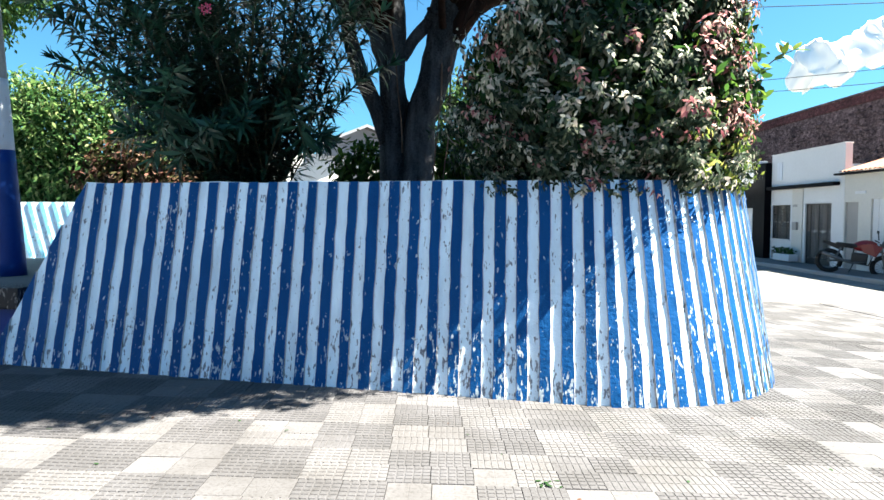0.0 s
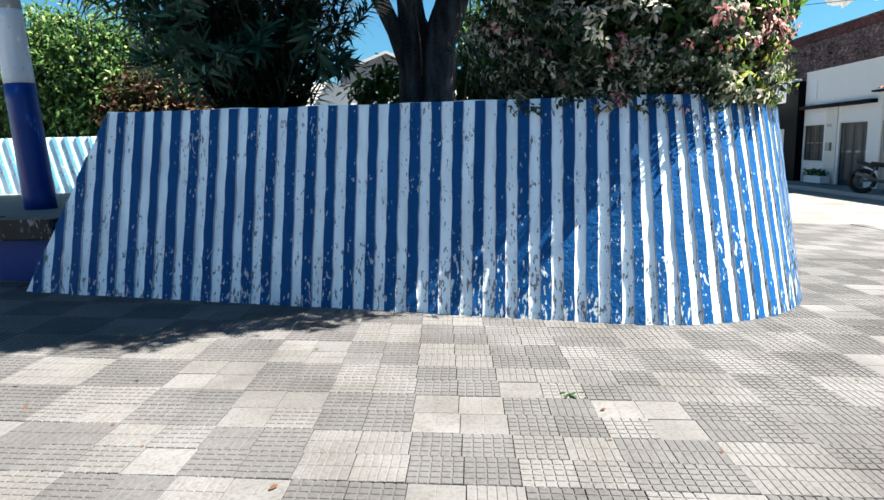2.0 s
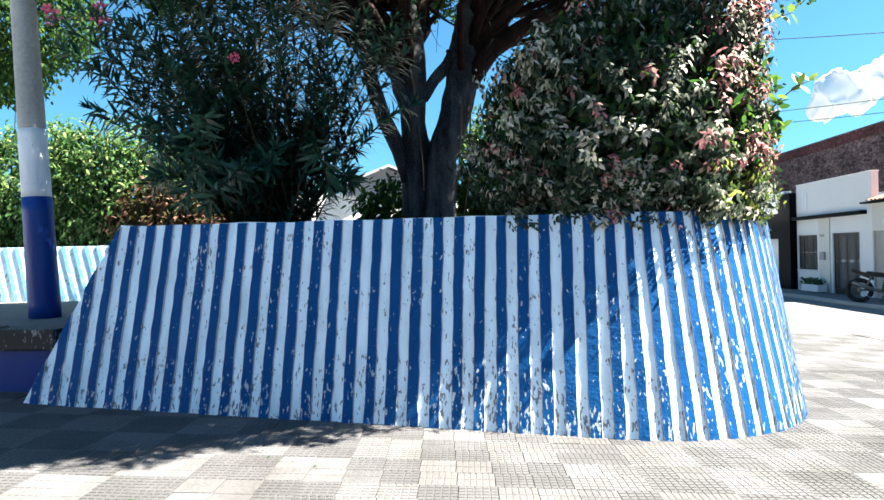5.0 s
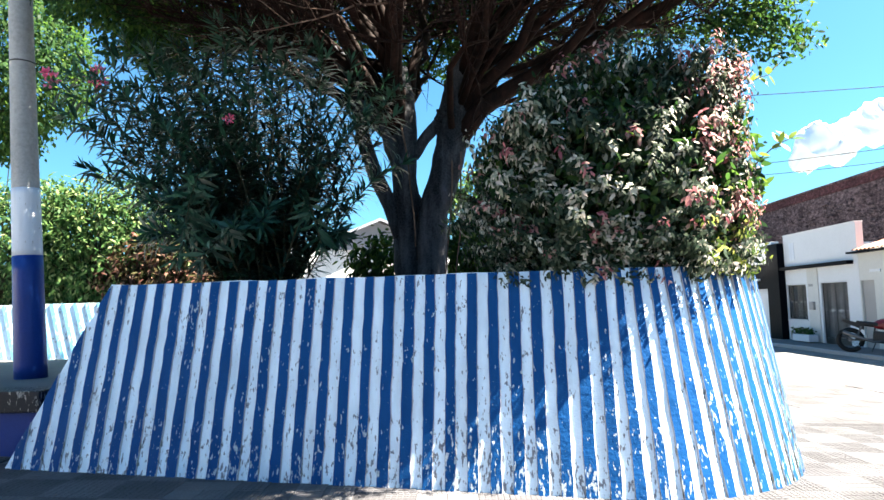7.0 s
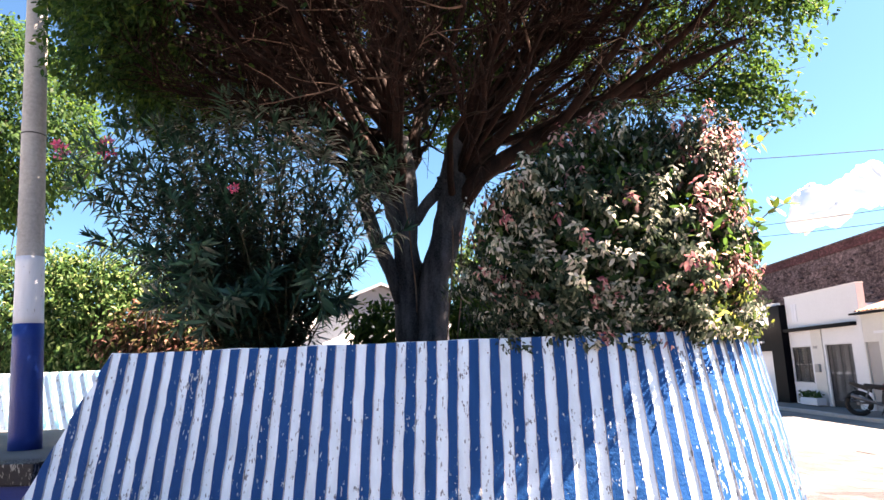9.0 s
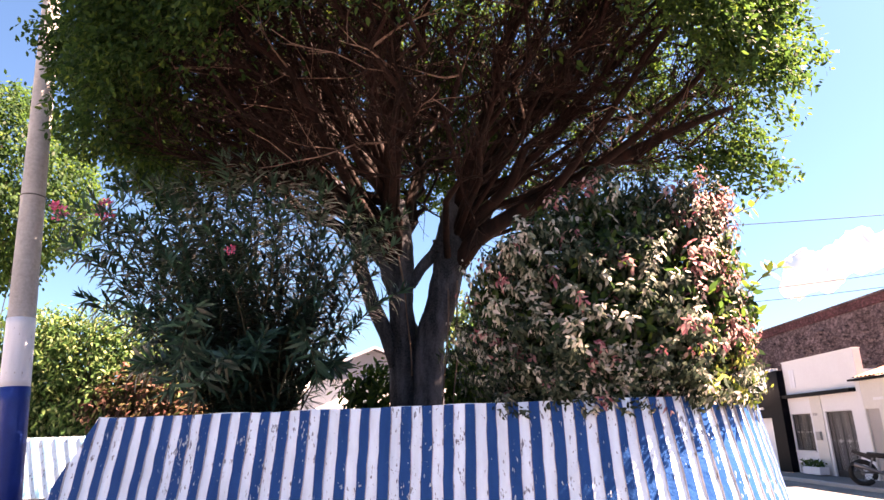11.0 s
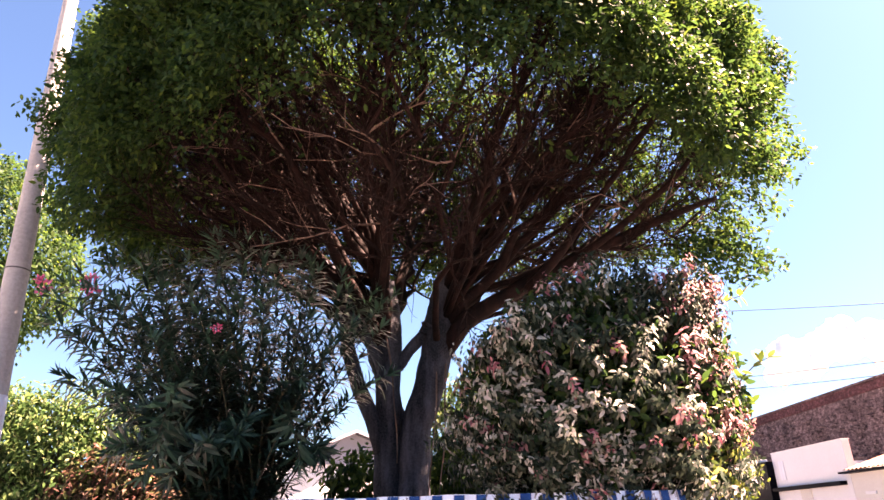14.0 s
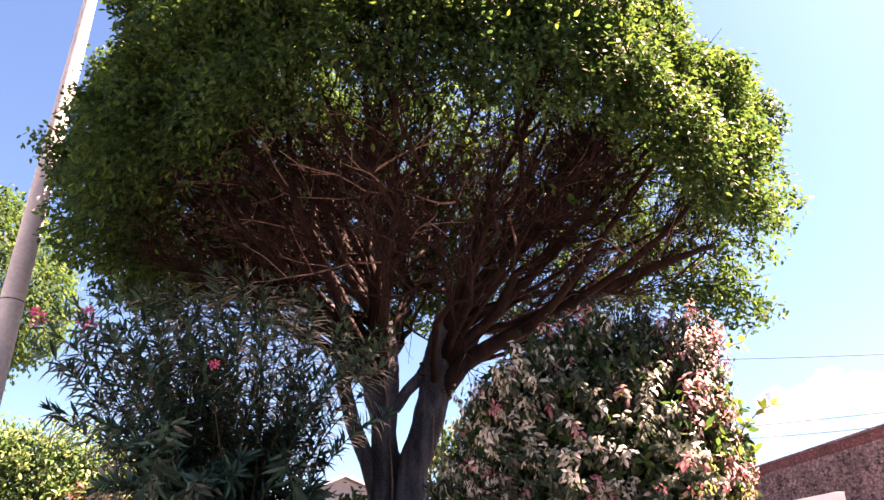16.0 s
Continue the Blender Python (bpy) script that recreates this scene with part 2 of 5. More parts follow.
def tube(points, radii, sides=8, cap=True):
    """Vertices and faces of a tapering tube along points."""
    P = [Vector(p) for p in points]
    verts, faces = [], []
    up = Vector((0.31, 0.17, 0.93))
    for k, p in enumerate(P):
        d = (P[min(k + 1, len(P) - 1)] - P[max(k - 1, 0)]).normalized()
        a = d.cross(up if abs(d.dot(up)) < 0.95 else Vector((1, 0, 0))).normalized()
        b = d.cross(a)
        for s in range(sides):
            t = 2 * math.pi * s / sides
            verts.append(p + (a * math.cos(t) + b * math.sin(t)) * radii[k])
    for k in range(len(P) - 1):
        for s in range(sides):
            s2 = (s + 1) % sides
            faces.append((k * sides + s, k * sides + s2, (k + 1) * sides + s2, (k + 1) * sides + s))
    if cap:
        faces.append(tuple(range(sides))[::-1])
        faces.append(tuple((len(P) - 1) * sides + s for s in range(sides)))
    return verts, faces


def merge(pieces):
    V, Fs = [], []
    for v, f in pieces:
        o = len(V)
        V += v
        Fs += [tuple(i + o for i in q) for q in f]
    return V, Fs


def rods(name, lines, radius, material, parent=None, label="", sides=6):
    v, f = merge([tube(l, [radius] * len(l), sides) for l in lines])
    return raw(name, v, f, material, parent, label)


def unit(a):
    return a / np.maximum(np.linalg.norm(a, axis=1, keepdims=True), 1e-6)


def leaf_arrays(P, D, N, L, W, droop=0.15):
    """Folded leaves with a point: five vertices, four triangles each."""
    n = len(P)
    D = unit(D)
    S = unit(np.cross(D, N))
    U = np.cross(S, D)
    L, W = L[:, None], W[:, None]
    mid = P + D * L * 0.48 - U * W * 0.16
    tip = P + D * L - U * L * droop
    left, right = P + D * L * 0.42 + S * W * 0.5, P + D * L * 0.42 - S * W * 0.5
    V = np.stack([P, left, mid, right, tip], 1).reshape(-1, 3)
    f = np.array([[0, 2, 1], [0, 3, 2], [1, 2, 4], [2, 3, 4]])
    F = (np.arange(n)[:, None, None] * 5 + f[None]).reshape(-1, 3)
    return V, F


def blade_arrays(P, D, N, L, W, droop=0.3, belly=((0.33, 1.0), (0.70, 0.8))):
    """Bending leaves with a rounded middle: six vertices, four triangles each."""
    n = len(P)
    D = unit(D)
    S = unit(np.cross(D, N))
    U = np.cross(S, D)
    L, W = L[:, None], W[:, None]
    rows = [P]
    for a, w in belly:
        c = P + D * L * a - U * L * droop * a * a
        rows += [c + S * W * 0.5 * w, c - S * W * 0.5 * w]
    rows += [P + D * L - U * L * droop]
    V = np.stack(rows, 1).reshape(-1, 3)
    f3 = np.array([[0, 2, 1], [1, 2, 4], [1, 4, 3], [3, 4, 5]])
    F = (np.arange(n)[:, None, None] * 6 + f3[None]).reshape(-1, 3)
    return V, F


OVAL = ((0.28, 0.92), (0.66, 0.86))


def oval(P, D, N, L, W, droop=0.2):
    return blade_arrays(P, D, N, L, W, droop, OVAL)


def leaf_object(name, VF, material, parent, label="", kind="stuff"):
    V, F = VF
    me = bpy.data.meshes.new(name)
    me.vertices.add(len(V))
    me.vertices.foreach_set("co", V.astype(np.float32).ravel())
    me.loops.add(F.size)
    me.loops.foreach_set("vertex_index", F.astype(np.int32).ravel())
    me.polygons.add(len(F))
    me.polygons.foreach_set("loop_start", np.arange(0, F.size, 3, dtype=np.int32))
    me.update(calc_edges=True)
    me.materials.append(material)
    ob = new(name, me)
    ob.parent = parent
    if kind:
        ob["kind"] = kind
    if label:
        ob["label"] = label
    return ob


rng = np.random.default_rng(7)


def rand_dirs(n):
    return unit(rng.normal(size=(n, 3)))


def lump(P, scale, seed):
    """Smooth noise at each point."""
    return np.array([noise.noise(Vector(p) * scale + Vector((seed, 3.1 * seed, 0))) for p in P])


# ---- the ground ----
def ground_z(x):
    return -0.035 * min(max(x, -9.0), 7.0)


def build_ground():
    xs = [-900, -300, -90, -30, -14] + [-9 + 0.8 * k for k in range(21)] + [9, 12, 20, 60, 300, 900]
    ys = [-300, -60, -10, -2, 2, 4, 6, 8, 12, 18, 30, 60, 120, 400, 1500]
    V = [(x, y, ground_z(x) - 0.03) for y in ys for x in xs]
    n = len(xs)
    F = [(j * n + i, j * n + i + 1, (j + 1) * n + i + 1, (j + 1) * n + i) for j in range(len(ys) - 1) for i in range(n - 1)]
    tagged(raw("ground", V, F, M_STREET), "pale sunlit cement and stone street ground", "ground", kind="structure")


build_ground()


# ---- striped planter ----
BASE_Z, TOP_Z, BATTER = -0.16, 1.75, 0.26
LEFT, TURN, RADIUS = Vector((-4.04, 5.63)), Vector((1.2, 5.06)), 1.90
ALONG = (TURN - LEFT).normalized()
INTO = Vector((-ALONG.y, ALONG.x))
CENTRE = TURN + INTO * RADIUS
FRONT = (TURN - LEFT).length
PITCH = 0.1835


def wall_at(s):
    """Foot of the wall at the run s, and the way into the planter there."""
    if s <= FRONT:
        return LEFT + ALONG * s, INTO
    a = (s - FRONT) / RADIUS
    if a <= math.radians(96):
        d = math.sin(a) * ALONG - math.cos(a) * INTO
        return CENTRE + d * RADIUS, -d
    a0 = math.radians(96)
    d = math.sin(a0) * ALONG - math.cos(a0) * INTO
    go = math.cos(a0) * ALONG + math.sin(a0) * INTO
    return CENTRE + d * RADIUS + go * (a - a0) * RADIUS, -d


def wall_point(s, z, out=0.0):
    p, inn = wall_at(s)
    turn = min(max((s - FRONT) / (RADIUS * 1.4), 0.0), 1.0)
    q = p + inn * (z * (BATTER - 0.10 * turn) - out)
    return (q.x, q.y, z)


ARRIS = 0.44    # run lost per metre of height at the left end


def arris_s(z):
    return ARRIS * (z - 0.14)


def build_planter():
    planter = thing("planter_wall", "raised battered planter with blue and white painted vertical stripes, peeling", "planter wall", kind="structure")
    RUN = FRONT + math.radians(96) * RADIUS + 3.2
    # white body: outer face, top, inner face
    ns, zs = 150, [BASE_Z, 0.3, 0.8, 1.3, TOP_Z]
    V, F = [], []
    for k in range(ns + 1):
        col = []
        for z in zs:
            s = arris_s(z) + (RUN - arris_s(z)) * k / ns
            col.append(wall_point(s, z + (0.016 * noise.noise(Vector((s * 2.3, 0, 4))) if z == TOP_Z else 0), 0.006 * noise.noise(Vector((s * 3, z * 2, 0)))))
        col.append(wall_point(s, TOP_Z, -0.13))
        col.append(wall_point(s, BASE_Z, -0.55))
        V += col
    m = len(zs) + 2
    for k in range(ns):
        for j in range(m - 1):
            F.append((k * m + j, (k + 1) * m + j, (k + 1) * m + j + 1, k * m + j + 1))
    body = raw("wall_body", V, F, M_WHITE, planter, "white painted cement face")
    # left end going back
    a, b = wall_point(arris_s(BASE_Z), BASE_Z), wall_point(arris_s(TOP_Z), TOP_Z)
    V = [a, b, (b[0] - 0.0, 9.6, TOP_Z), (a[0], 9.6, BASE_Z), (a[0] + 0.8, 9.6, BASE_Z), (b[0] + 0.14, 9.6, TOP_Z), (b[0] + 0.14, b[1] + 0.1, TOP_Z), (a[0] + 0.8, a[1] + 0.3, BASE_Z)]
    raw("wall_end", V, [(0, 3, 2, 1), (1, 2, 5, 6), (4, 7, 6, 5)], M_BLUE_PLAIN, planter, "dark blue end face")
    # back wall
    block("wall_back", (-3.3, 9.6, 0.0), (3.9, 9.75, TOP_Z - 0.02), M_LIGHTBLUE, planter)
    # soil
    V = [(-3.1, 6.3, 1.56), (1.3, 5.85, 1.56), (2.2, 6.3, 1.56), (2.6, 7.1, 1.56), (2.8, 9.6, 1.56), (-3.2, 9.6, 1.56)]
    tagged(raw("soil", V, [tuple(range(6))], M_SOIL), "dry brown soil inside the planter", "soil", kind="structure")
    # raised blue bars between the white grooves
    zero = ((-0.54 - LEFT.x) / ALONG.x) - PITCH * 0.5
    first = -int(zero / PITCH)
    k = first
    while True:
        s0 = zero + k * PITCH
        if s0 > RUN - 0.1:
            break
        r = random.Random(k + 500)
        hw = 0.051 + r.uniform(-0.004, 0.004)
        V, F = [], []
        steps = 17
        edges = [(-hw, -0.01), (-(hw - 0.007), 1), (hw - 0.007, 1), (hw, -0.01)]
        tops = [min(TOP_Z - 0.002, 0.14 + max(0.0, s0 + e) / ARRIS) for e, _ in edges]
        for j in range(steps):
            w0 = r.uniform(-0.005, 0.005)
            w1 = r.uniform(-0.005, 0.005)
            d = 0.018 + r.uniform(-0.004, 0.004)
            for (e, lift), top, w in zip(edges, tops, (w0, w0, w1, w1)):
                z = BASE_Z + (top - BASE_Z) * j / (steps - 1)
                V.append(wall_point(s0 + e + w, z, d if lift == 1 else lift))
        for j in range(steps - 1):
            for i in range(3):
                F.append((j * 4 + i, j * 4 + i + 1, j * 4 + i + 5, j * 4 + i + 4))
        o = (steps - 1) * 4
        F.append((o, o + 1, o + 2, o + 3))
        if s0 > 0.06:
            bar = raw("bar", V, F, M_BLUE, planter, "raised blue painted bar")
            bar.data.materials.append(M_FLANK)
            for n_face, face in enumerate(bar.data.polygons):
                if n_face % 3 != 1 and n_face < len(F) - 1:
                    face.material_index = 1
        k += 1
    return planter


build_planter()


# ---- raised platform, far planter, pole ----
def build_platform():
    p = thing("raised_platform", "low raised platform with blue front and worn blackened coping", "platform", kind="structure")
    block("slab", (-16, 6.2, -0.2), (-3.95, 16, 0.74), M_GROUND, p, "dusty cement top", 0.01)
    block("face", (-16, 6.14, -0.2), (-4.0, 6.2, 0.56), M_BLUE_PLAIN, p, "dark blue painted face", 0.006)
    x = -16.0
    r = random.Random(4)
    while x < -4.05:
        w = min(r.uniform(0.7, 0.9), -4.0 - x)
        block("coping", (x, 6.08, 0.56), (x + w - 0.012, 6.45, 0.77 + r.uniform(-0.008, 0.008)), M_KERB, p, "", 0.015)
        x += w


def build_far_planter():
    p = thing("far_planter_wall", "sunlit battered planter wall in pale blue and white stripes", "planter wall", kind="structure")
    x0, x1, y0, z0, z1 = -16.0, -3.6, 10.7, 0.64, 1.68
    V = [(x0, y0, z0), (x1, y0, z0), (x1, y0 + 0.3, z1), (x0, y0 + 0.3, z1), (x0, y0 + 0.55, z1), (x1, y0 + 0.55, z1), (x1, y0 + 0.55, z0), (x0, y0 + 0.55, z0)]
    raw("wall_body", V, [(0, 1, 2, 3), (3, 2, 5, 4), (4, 5, 6, 7), (1, 6, 5, 2), (0, 3, 4, 7)], M_WHITE, p)
    x = -13.0
    while x < x1 - 0.3:
        c = [(x, y0 - 0.002, z0), (x + 0.01, y0 - 0.025, z0), (x + 0.08, y0 - 0.025, z0), (x + 0.09, y0 - 0.002, z0)]
        t = [(a - 0.44, b + 0.3, z1 - 0.003) for a, b, _ in c]
        raw("bar", c + t, [(0, 1, 5, 4), (1, 2, 6, 5), (2, 3, 7, 6), (4, 5, 6, 7)], M_LIGHTBLUE, p)
        x += 0.21


def build_pole():
    p = thing("utility_pole", "tall tapered cement utility pole with white and blue painted bands", "pole", at=(-5.15, 7.63, 0.74))
    lean = Vector((-0.055, 0.0, 1.0))

    def seg(name, z0, z1, extra, mat, label):
        pts = [lean * (z0 + (z1 - z0) * k / 8) for k in range(9)]
        rad = [0.172 - 0.0085 * q.z + extra for q in pts]
        v, f = tube(pts, rad, 24)
        return raw(name, v, f, mat, p, label, True)
    seg("shaft", 0.0, 11.0, 0.0, M_POLE, "bare weathered cement shaft")
    seg("white_band", 1.46, 2.30, 0.004, M_POLE_W, "white painted band")
    seg("blue_base", -0.02, 1.47, 0.006, M_BLUE_PLAIN, "dark blue painted base")
    for z in (3.9, 6.2):
        c = lean * z
        ring = [c + Vector((math.cos(a), math.sin(a), 0)) * (0.176 - 0.0085 * z) for a in [2 * math.pi * k / 20 for k in range(21)]]
        v, f = tube(ring, [0.008] * 21, 6)
        raw("wire_tie", v, f, M_IRON, p, "thin wire tie")


build_platform()
build_far_planter()
build_pole()


# ---- vegetation ----
def curve(a, b, n, sag, seed, wob=0.06):
    """Points of a slightly crooked limb from a to b, bulging by sag."""
    a, b, sag = Vector(a), Vector(b), Vector(sag)
    out = []
    for k in range(n + 1):
        t = k / n
        p = a.lerp(b, t) + sag * (4 * t * (1 - t))
        if 0 < k:
            q = p * 1.7 + Vector((seed, 0, 0))
            p = p + Vector((noise.noise(q), noise.noise(q + Vector((9, 0, 0))), noise.noise(q + Vector((0, 7, 0))))) * wob * (b - a).length * min(1, 2 * t)
        out.append(p)
    return out


def taper(r0, r1, n):
    return [r0 + (r1 - r0) * (k / n) ** 0.8 for k in range(n + 1)]


DOME, DOME_R, DOME_Y, DOME_H = Vector((-0.05, 8.15, 5.15)), 4.38, 3.95, 3.75


DOME_BACK = 2.7


def dome_point(az, t):
    """A point of the clipped crown: az round it, t from the rim (0) to the top (1)."""
    rim = 4.55 + 1.25 * max(0.0, -math.sin(az)) ** 2.2 + 1.1 * max(0.0, math.sin(az)) + 0.9 * max(0.0, math.sin(az)) * max(0.0, -math.cos(az)) + 0.2 * max(0.0, -math.cos(az)) ** 4 + 0.55 * max(0.0, math.cos(az)) ** 2
    z = rim + (DOME.z + DOME_H - rim) * t
    k = max(0.0, 1 - abs((z - DOME.z) / DOME_H) ** 3.0) ** (1 / 3)
    c, s = math.cos(az), math.sin(az)
    e = 2.05 if c > 0 else 2.7
    k /= (abs(c) ** e + abs(s) ** e) ** (1 / e)
    return Vector((DOME.x + DOME_R * k * c, DOME.y + (DOME_Y if s < 0 else DOME_BACK) * k * s, z))


def build_fig():
    tree = thing("fig_tree", "large clipped fig tree with forked grey trunk and dark umbrella crown", "tree", at=(-0.47, 8.2, 1.5))
    o = Vector(tree.location)

    def L(pts):
        return [Vector(p) - o for p in pts]
    # fluted trunk of fused stems
    stems = [([(-0.62, 8.15, 1.45), (-0.60, 8.15, 1.9), (-0.63, 8.15, 2.7), (-0.64, 8.15, 3.35), (-0.68, 8.2, 3.9), (-0.72, 8.2, 4.6)], [0.20, 0.185, 0.165, 0.155, 0.20, 0.15]),
             ([(-0.36, 8.15, 1.45), (-0.33, 8.12, 1.9), (-0.25, 8.12, 2.75), (-0.03, 8.15, 3.5), (0.05, 8.2, 4.0), (0.16, 8.2, 4.7)], [0.23, 0.205, 0.185, 0.21, 0.21, 0.15]),
             ([(-0.66, 8.35, 1.5), (-0.52, 8.4, 2.8), (-0.85, 8.5, 3.6), (-0.95, 8.6, 4.6)], [0.12, 0.10, 0.10, 0.07]),
             ([(-0.66, 8.2, 3.3), (-0.86, 8.15, 3.75), (-1.12, 8.1, 4.15), (-1.45, 8.0, 4.75)], [0.11, 0.10, 0.095, 0.06]),
             ([(-0.12, 8.1, 3.95), (-0.22, 8.1, 3.78), (-0.36, 8.12, 3.62), (-0.52, 8.15, 3.40)], [0.085, 0.075, 0.075, 0.07]),
             ([(0.02, 8.2, 3.6), (0.10, 8.3, 4.1), (0.32, 8.4, 4.7)], [0.17, 0.16, 0.11])]
    for pts, rad in stems:
        n = 10
        ps, rs = [], []
        for k in range(n * (len(pts) - 1) + 1):
            i = min(k // n, len(pts) - 2)
            t = k / n - i
            p = Vector(pts[i]).lerp(Vector(pts[i + 1]), t)
            q = p * 2.2
            ps.append(p + Vector((noise.noise(q), noise.noise(q + Vector((5, 5, 5))), 0)) * 0.05)
            rs.append((rad[i] + (rad[i + 1] - rad[i]) * t) * (1 + 0.10 * noise.noise(q * 2)) * (1.25 if k < 2 else 1.0))
        v, f = tube(L(ps), rs, 14)
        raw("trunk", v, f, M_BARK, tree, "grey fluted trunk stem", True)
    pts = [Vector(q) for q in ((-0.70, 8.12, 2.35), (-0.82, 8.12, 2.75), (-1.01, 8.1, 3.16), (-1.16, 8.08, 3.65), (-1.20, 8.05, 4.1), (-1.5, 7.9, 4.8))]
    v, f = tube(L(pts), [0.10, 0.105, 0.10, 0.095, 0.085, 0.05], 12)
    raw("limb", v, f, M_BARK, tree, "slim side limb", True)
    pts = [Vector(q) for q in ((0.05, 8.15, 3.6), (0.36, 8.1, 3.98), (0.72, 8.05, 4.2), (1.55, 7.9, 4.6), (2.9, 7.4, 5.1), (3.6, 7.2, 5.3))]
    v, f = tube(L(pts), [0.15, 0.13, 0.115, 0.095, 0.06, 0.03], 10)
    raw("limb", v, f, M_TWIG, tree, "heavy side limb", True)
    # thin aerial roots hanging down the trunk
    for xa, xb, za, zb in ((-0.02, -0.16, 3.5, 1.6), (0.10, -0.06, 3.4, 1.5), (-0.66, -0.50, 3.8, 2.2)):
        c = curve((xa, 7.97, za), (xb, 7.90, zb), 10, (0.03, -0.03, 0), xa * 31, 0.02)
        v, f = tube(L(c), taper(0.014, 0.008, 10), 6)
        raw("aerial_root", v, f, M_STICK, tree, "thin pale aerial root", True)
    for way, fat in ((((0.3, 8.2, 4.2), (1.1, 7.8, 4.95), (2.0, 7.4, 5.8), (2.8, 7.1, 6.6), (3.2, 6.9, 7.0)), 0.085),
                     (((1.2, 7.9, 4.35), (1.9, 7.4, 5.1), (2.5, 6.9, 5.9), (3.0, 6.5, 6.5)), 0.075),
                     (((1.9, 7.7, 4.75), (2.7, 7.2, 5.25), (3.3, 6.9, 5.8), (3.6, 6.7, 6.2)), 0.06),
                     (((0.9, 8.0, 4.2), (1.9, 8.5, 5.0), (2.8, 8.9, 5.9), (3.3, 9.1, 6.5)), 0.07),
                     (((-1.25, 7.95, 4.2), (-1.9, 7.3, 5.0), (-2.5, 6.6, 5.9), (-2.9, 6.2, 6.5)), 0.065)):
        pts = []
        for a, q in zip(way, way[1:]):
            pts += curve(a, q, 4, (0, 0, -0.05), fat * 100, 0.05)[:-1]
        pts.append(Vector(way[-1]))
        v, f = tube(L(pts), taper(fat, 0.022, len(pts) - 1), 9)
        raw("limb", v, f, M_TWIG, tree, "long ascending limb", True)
    r = random.Random(11)
    tips = []
    # vase of limbs fanning out to the shell
    for k in range(62):
        az = 2 * math.pi * (k * 0.618) + r.uniform(-0.2, 0.2)
        t = r.choice((0.12, 0.3, 0.45, 0.6, 0.75, 0.85)) + r.uniform(-0.06, 0.1)
        end = DOME.lerp(dome_point(az, t), 0.93)
        h = r.uniform(0.0, 1.0) ** 0.7
        low, high = ((-0.66, 8.2, 3.45), (-0.75, 8.2, 4.6)) if math.cos(az) < 0.1 else ((0.0, 8.15, 3.6), (0.18, 8.2, 4.65))
        base = Vector(low).lerp(Vector(high), h)
        n = 9
        c = curve(base, end, n, Vector((0.1 * math.sin(k), 0.1 * math.cos(k), 0.12 - 0.5 * max(0.0, 0.35 - t))), k * 3.3, 0.095)
        rad = taper(r.choice((0.04, 0.055, 0.07, 0.095)), 0.012, n)
        v, f = tube(L(c), rad, 8)
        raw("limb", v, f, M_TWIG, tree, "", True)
        tips.append((c, rad))
    # branches and twigs
    mids, fine = [], []
    for c, rad in tips:
        for _ in range(14):
            i = r.randint(3, 8)
            p = c[i]
            az, el = r.uniform(0, 2 * math.pi), r.uniform(0.1, 1.3)
            d = ((p - DOME).normalized() * 0.9 + Vector((math.cos(az) * math.cos(el), math.sin(az) * math.cos(el), math.sin(el) * 0.9))).normalized()
            ln = r.uniform(0.6, 1.6)
            e = p + d * ln
            q = e - DOME
            k = math.sqrt((q.x / DOME_R) ** 2 + (q.y / DOME_Y) ** 2 + (q.z / DOME_H) ** 2)
            if k > 0.97:
                e = DOME + q * (0.95 / k)
            cc = curve(p, e, 6, Vector((0, 0, r.uniform(-0.12, 0.05))), r.random() * 90, 0.16)
            mids.append(tube(L(cc), taper(min(rad[i] * 0.6, 0.022), 0.005, 6), 5, False))
            for _ in range(16):
                j = r.randint(1, 6)
                a2 = r.uniform(0, 2 * math.pi)
                d2 = (d + Vector((math.cos(a2), math.sin(a2), r.uniform(-0.6, 0.8))) * 0.9).normalized()
                c2 = curve(cc[j], cc[j] + d2 * r.uniform(0.3, 0.9), 4, (0, 0, -0.03), r.random() * 90, 0.2)
                fine.append(tube(L(c2), taper(0.007, 0.0025, 4), 4, False))
    # sticks in paler bark, painted as the twigs that catch the light
    pale = []
    for k in range(240):
        c, rad = tips[(k * 7) % len(tips)]
        p = c[r.randint(4, 9)]
        if p.y > 8.3 or p.z < 4.6:
            continue
        d = Vector((r.uniform(-1, 1), r.uniform(-0.9, 0.2), r.uniform(-0.25, 0.7))).normalized()
        q = p + d * r.uniform(0.7, 1.7)
        if ((q.x - DOME.x) / DOME_R) ** 2 + ((q.y - DOME.y) / DOME_Y) ** 2 + ((q.z - DOME.z) / DOME_H) ** 2 > 0.80:
            continue
        cc = curve(p, q, 7, Vector((0, 0, r.uniform(-0.12, 0.12))), r.random() * 90, 0.12)
        pale.append(tube(L(cc), taper(r.uniform(0.008, 0.017), 0.004, 7), 5, False))
        for _ in range(3):
            j = r.randint(2, 6)
            d2 = (d + Vector((r.uniform(-1, 1), r.uniform(-1, 1), r.uniform(-0.5, 1.0)))).normalized()
            pale.append(tube(L(curve(cc[j], cc[j] + d2 * r.uniform(0.25, 0.7), 4, (0, 0, 0), r.random() * 90, 0.15)), taper(0.007, 0.003, 4), 4, False))
    v, f = merge(pale)
    tagged(raw("stickwork", v, f, M_STICK, tree, "bare sticks under the crown in a sunlit tone", True), kind="stuff")
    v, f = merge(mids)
    tagged(raw("branchwork", v, f, M_TWIG, tree, "bare inner branches in shade-dark brown", True), kind="stuff")
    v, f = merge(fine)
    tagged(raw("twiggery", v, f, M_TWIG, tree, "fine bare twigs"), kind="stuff")
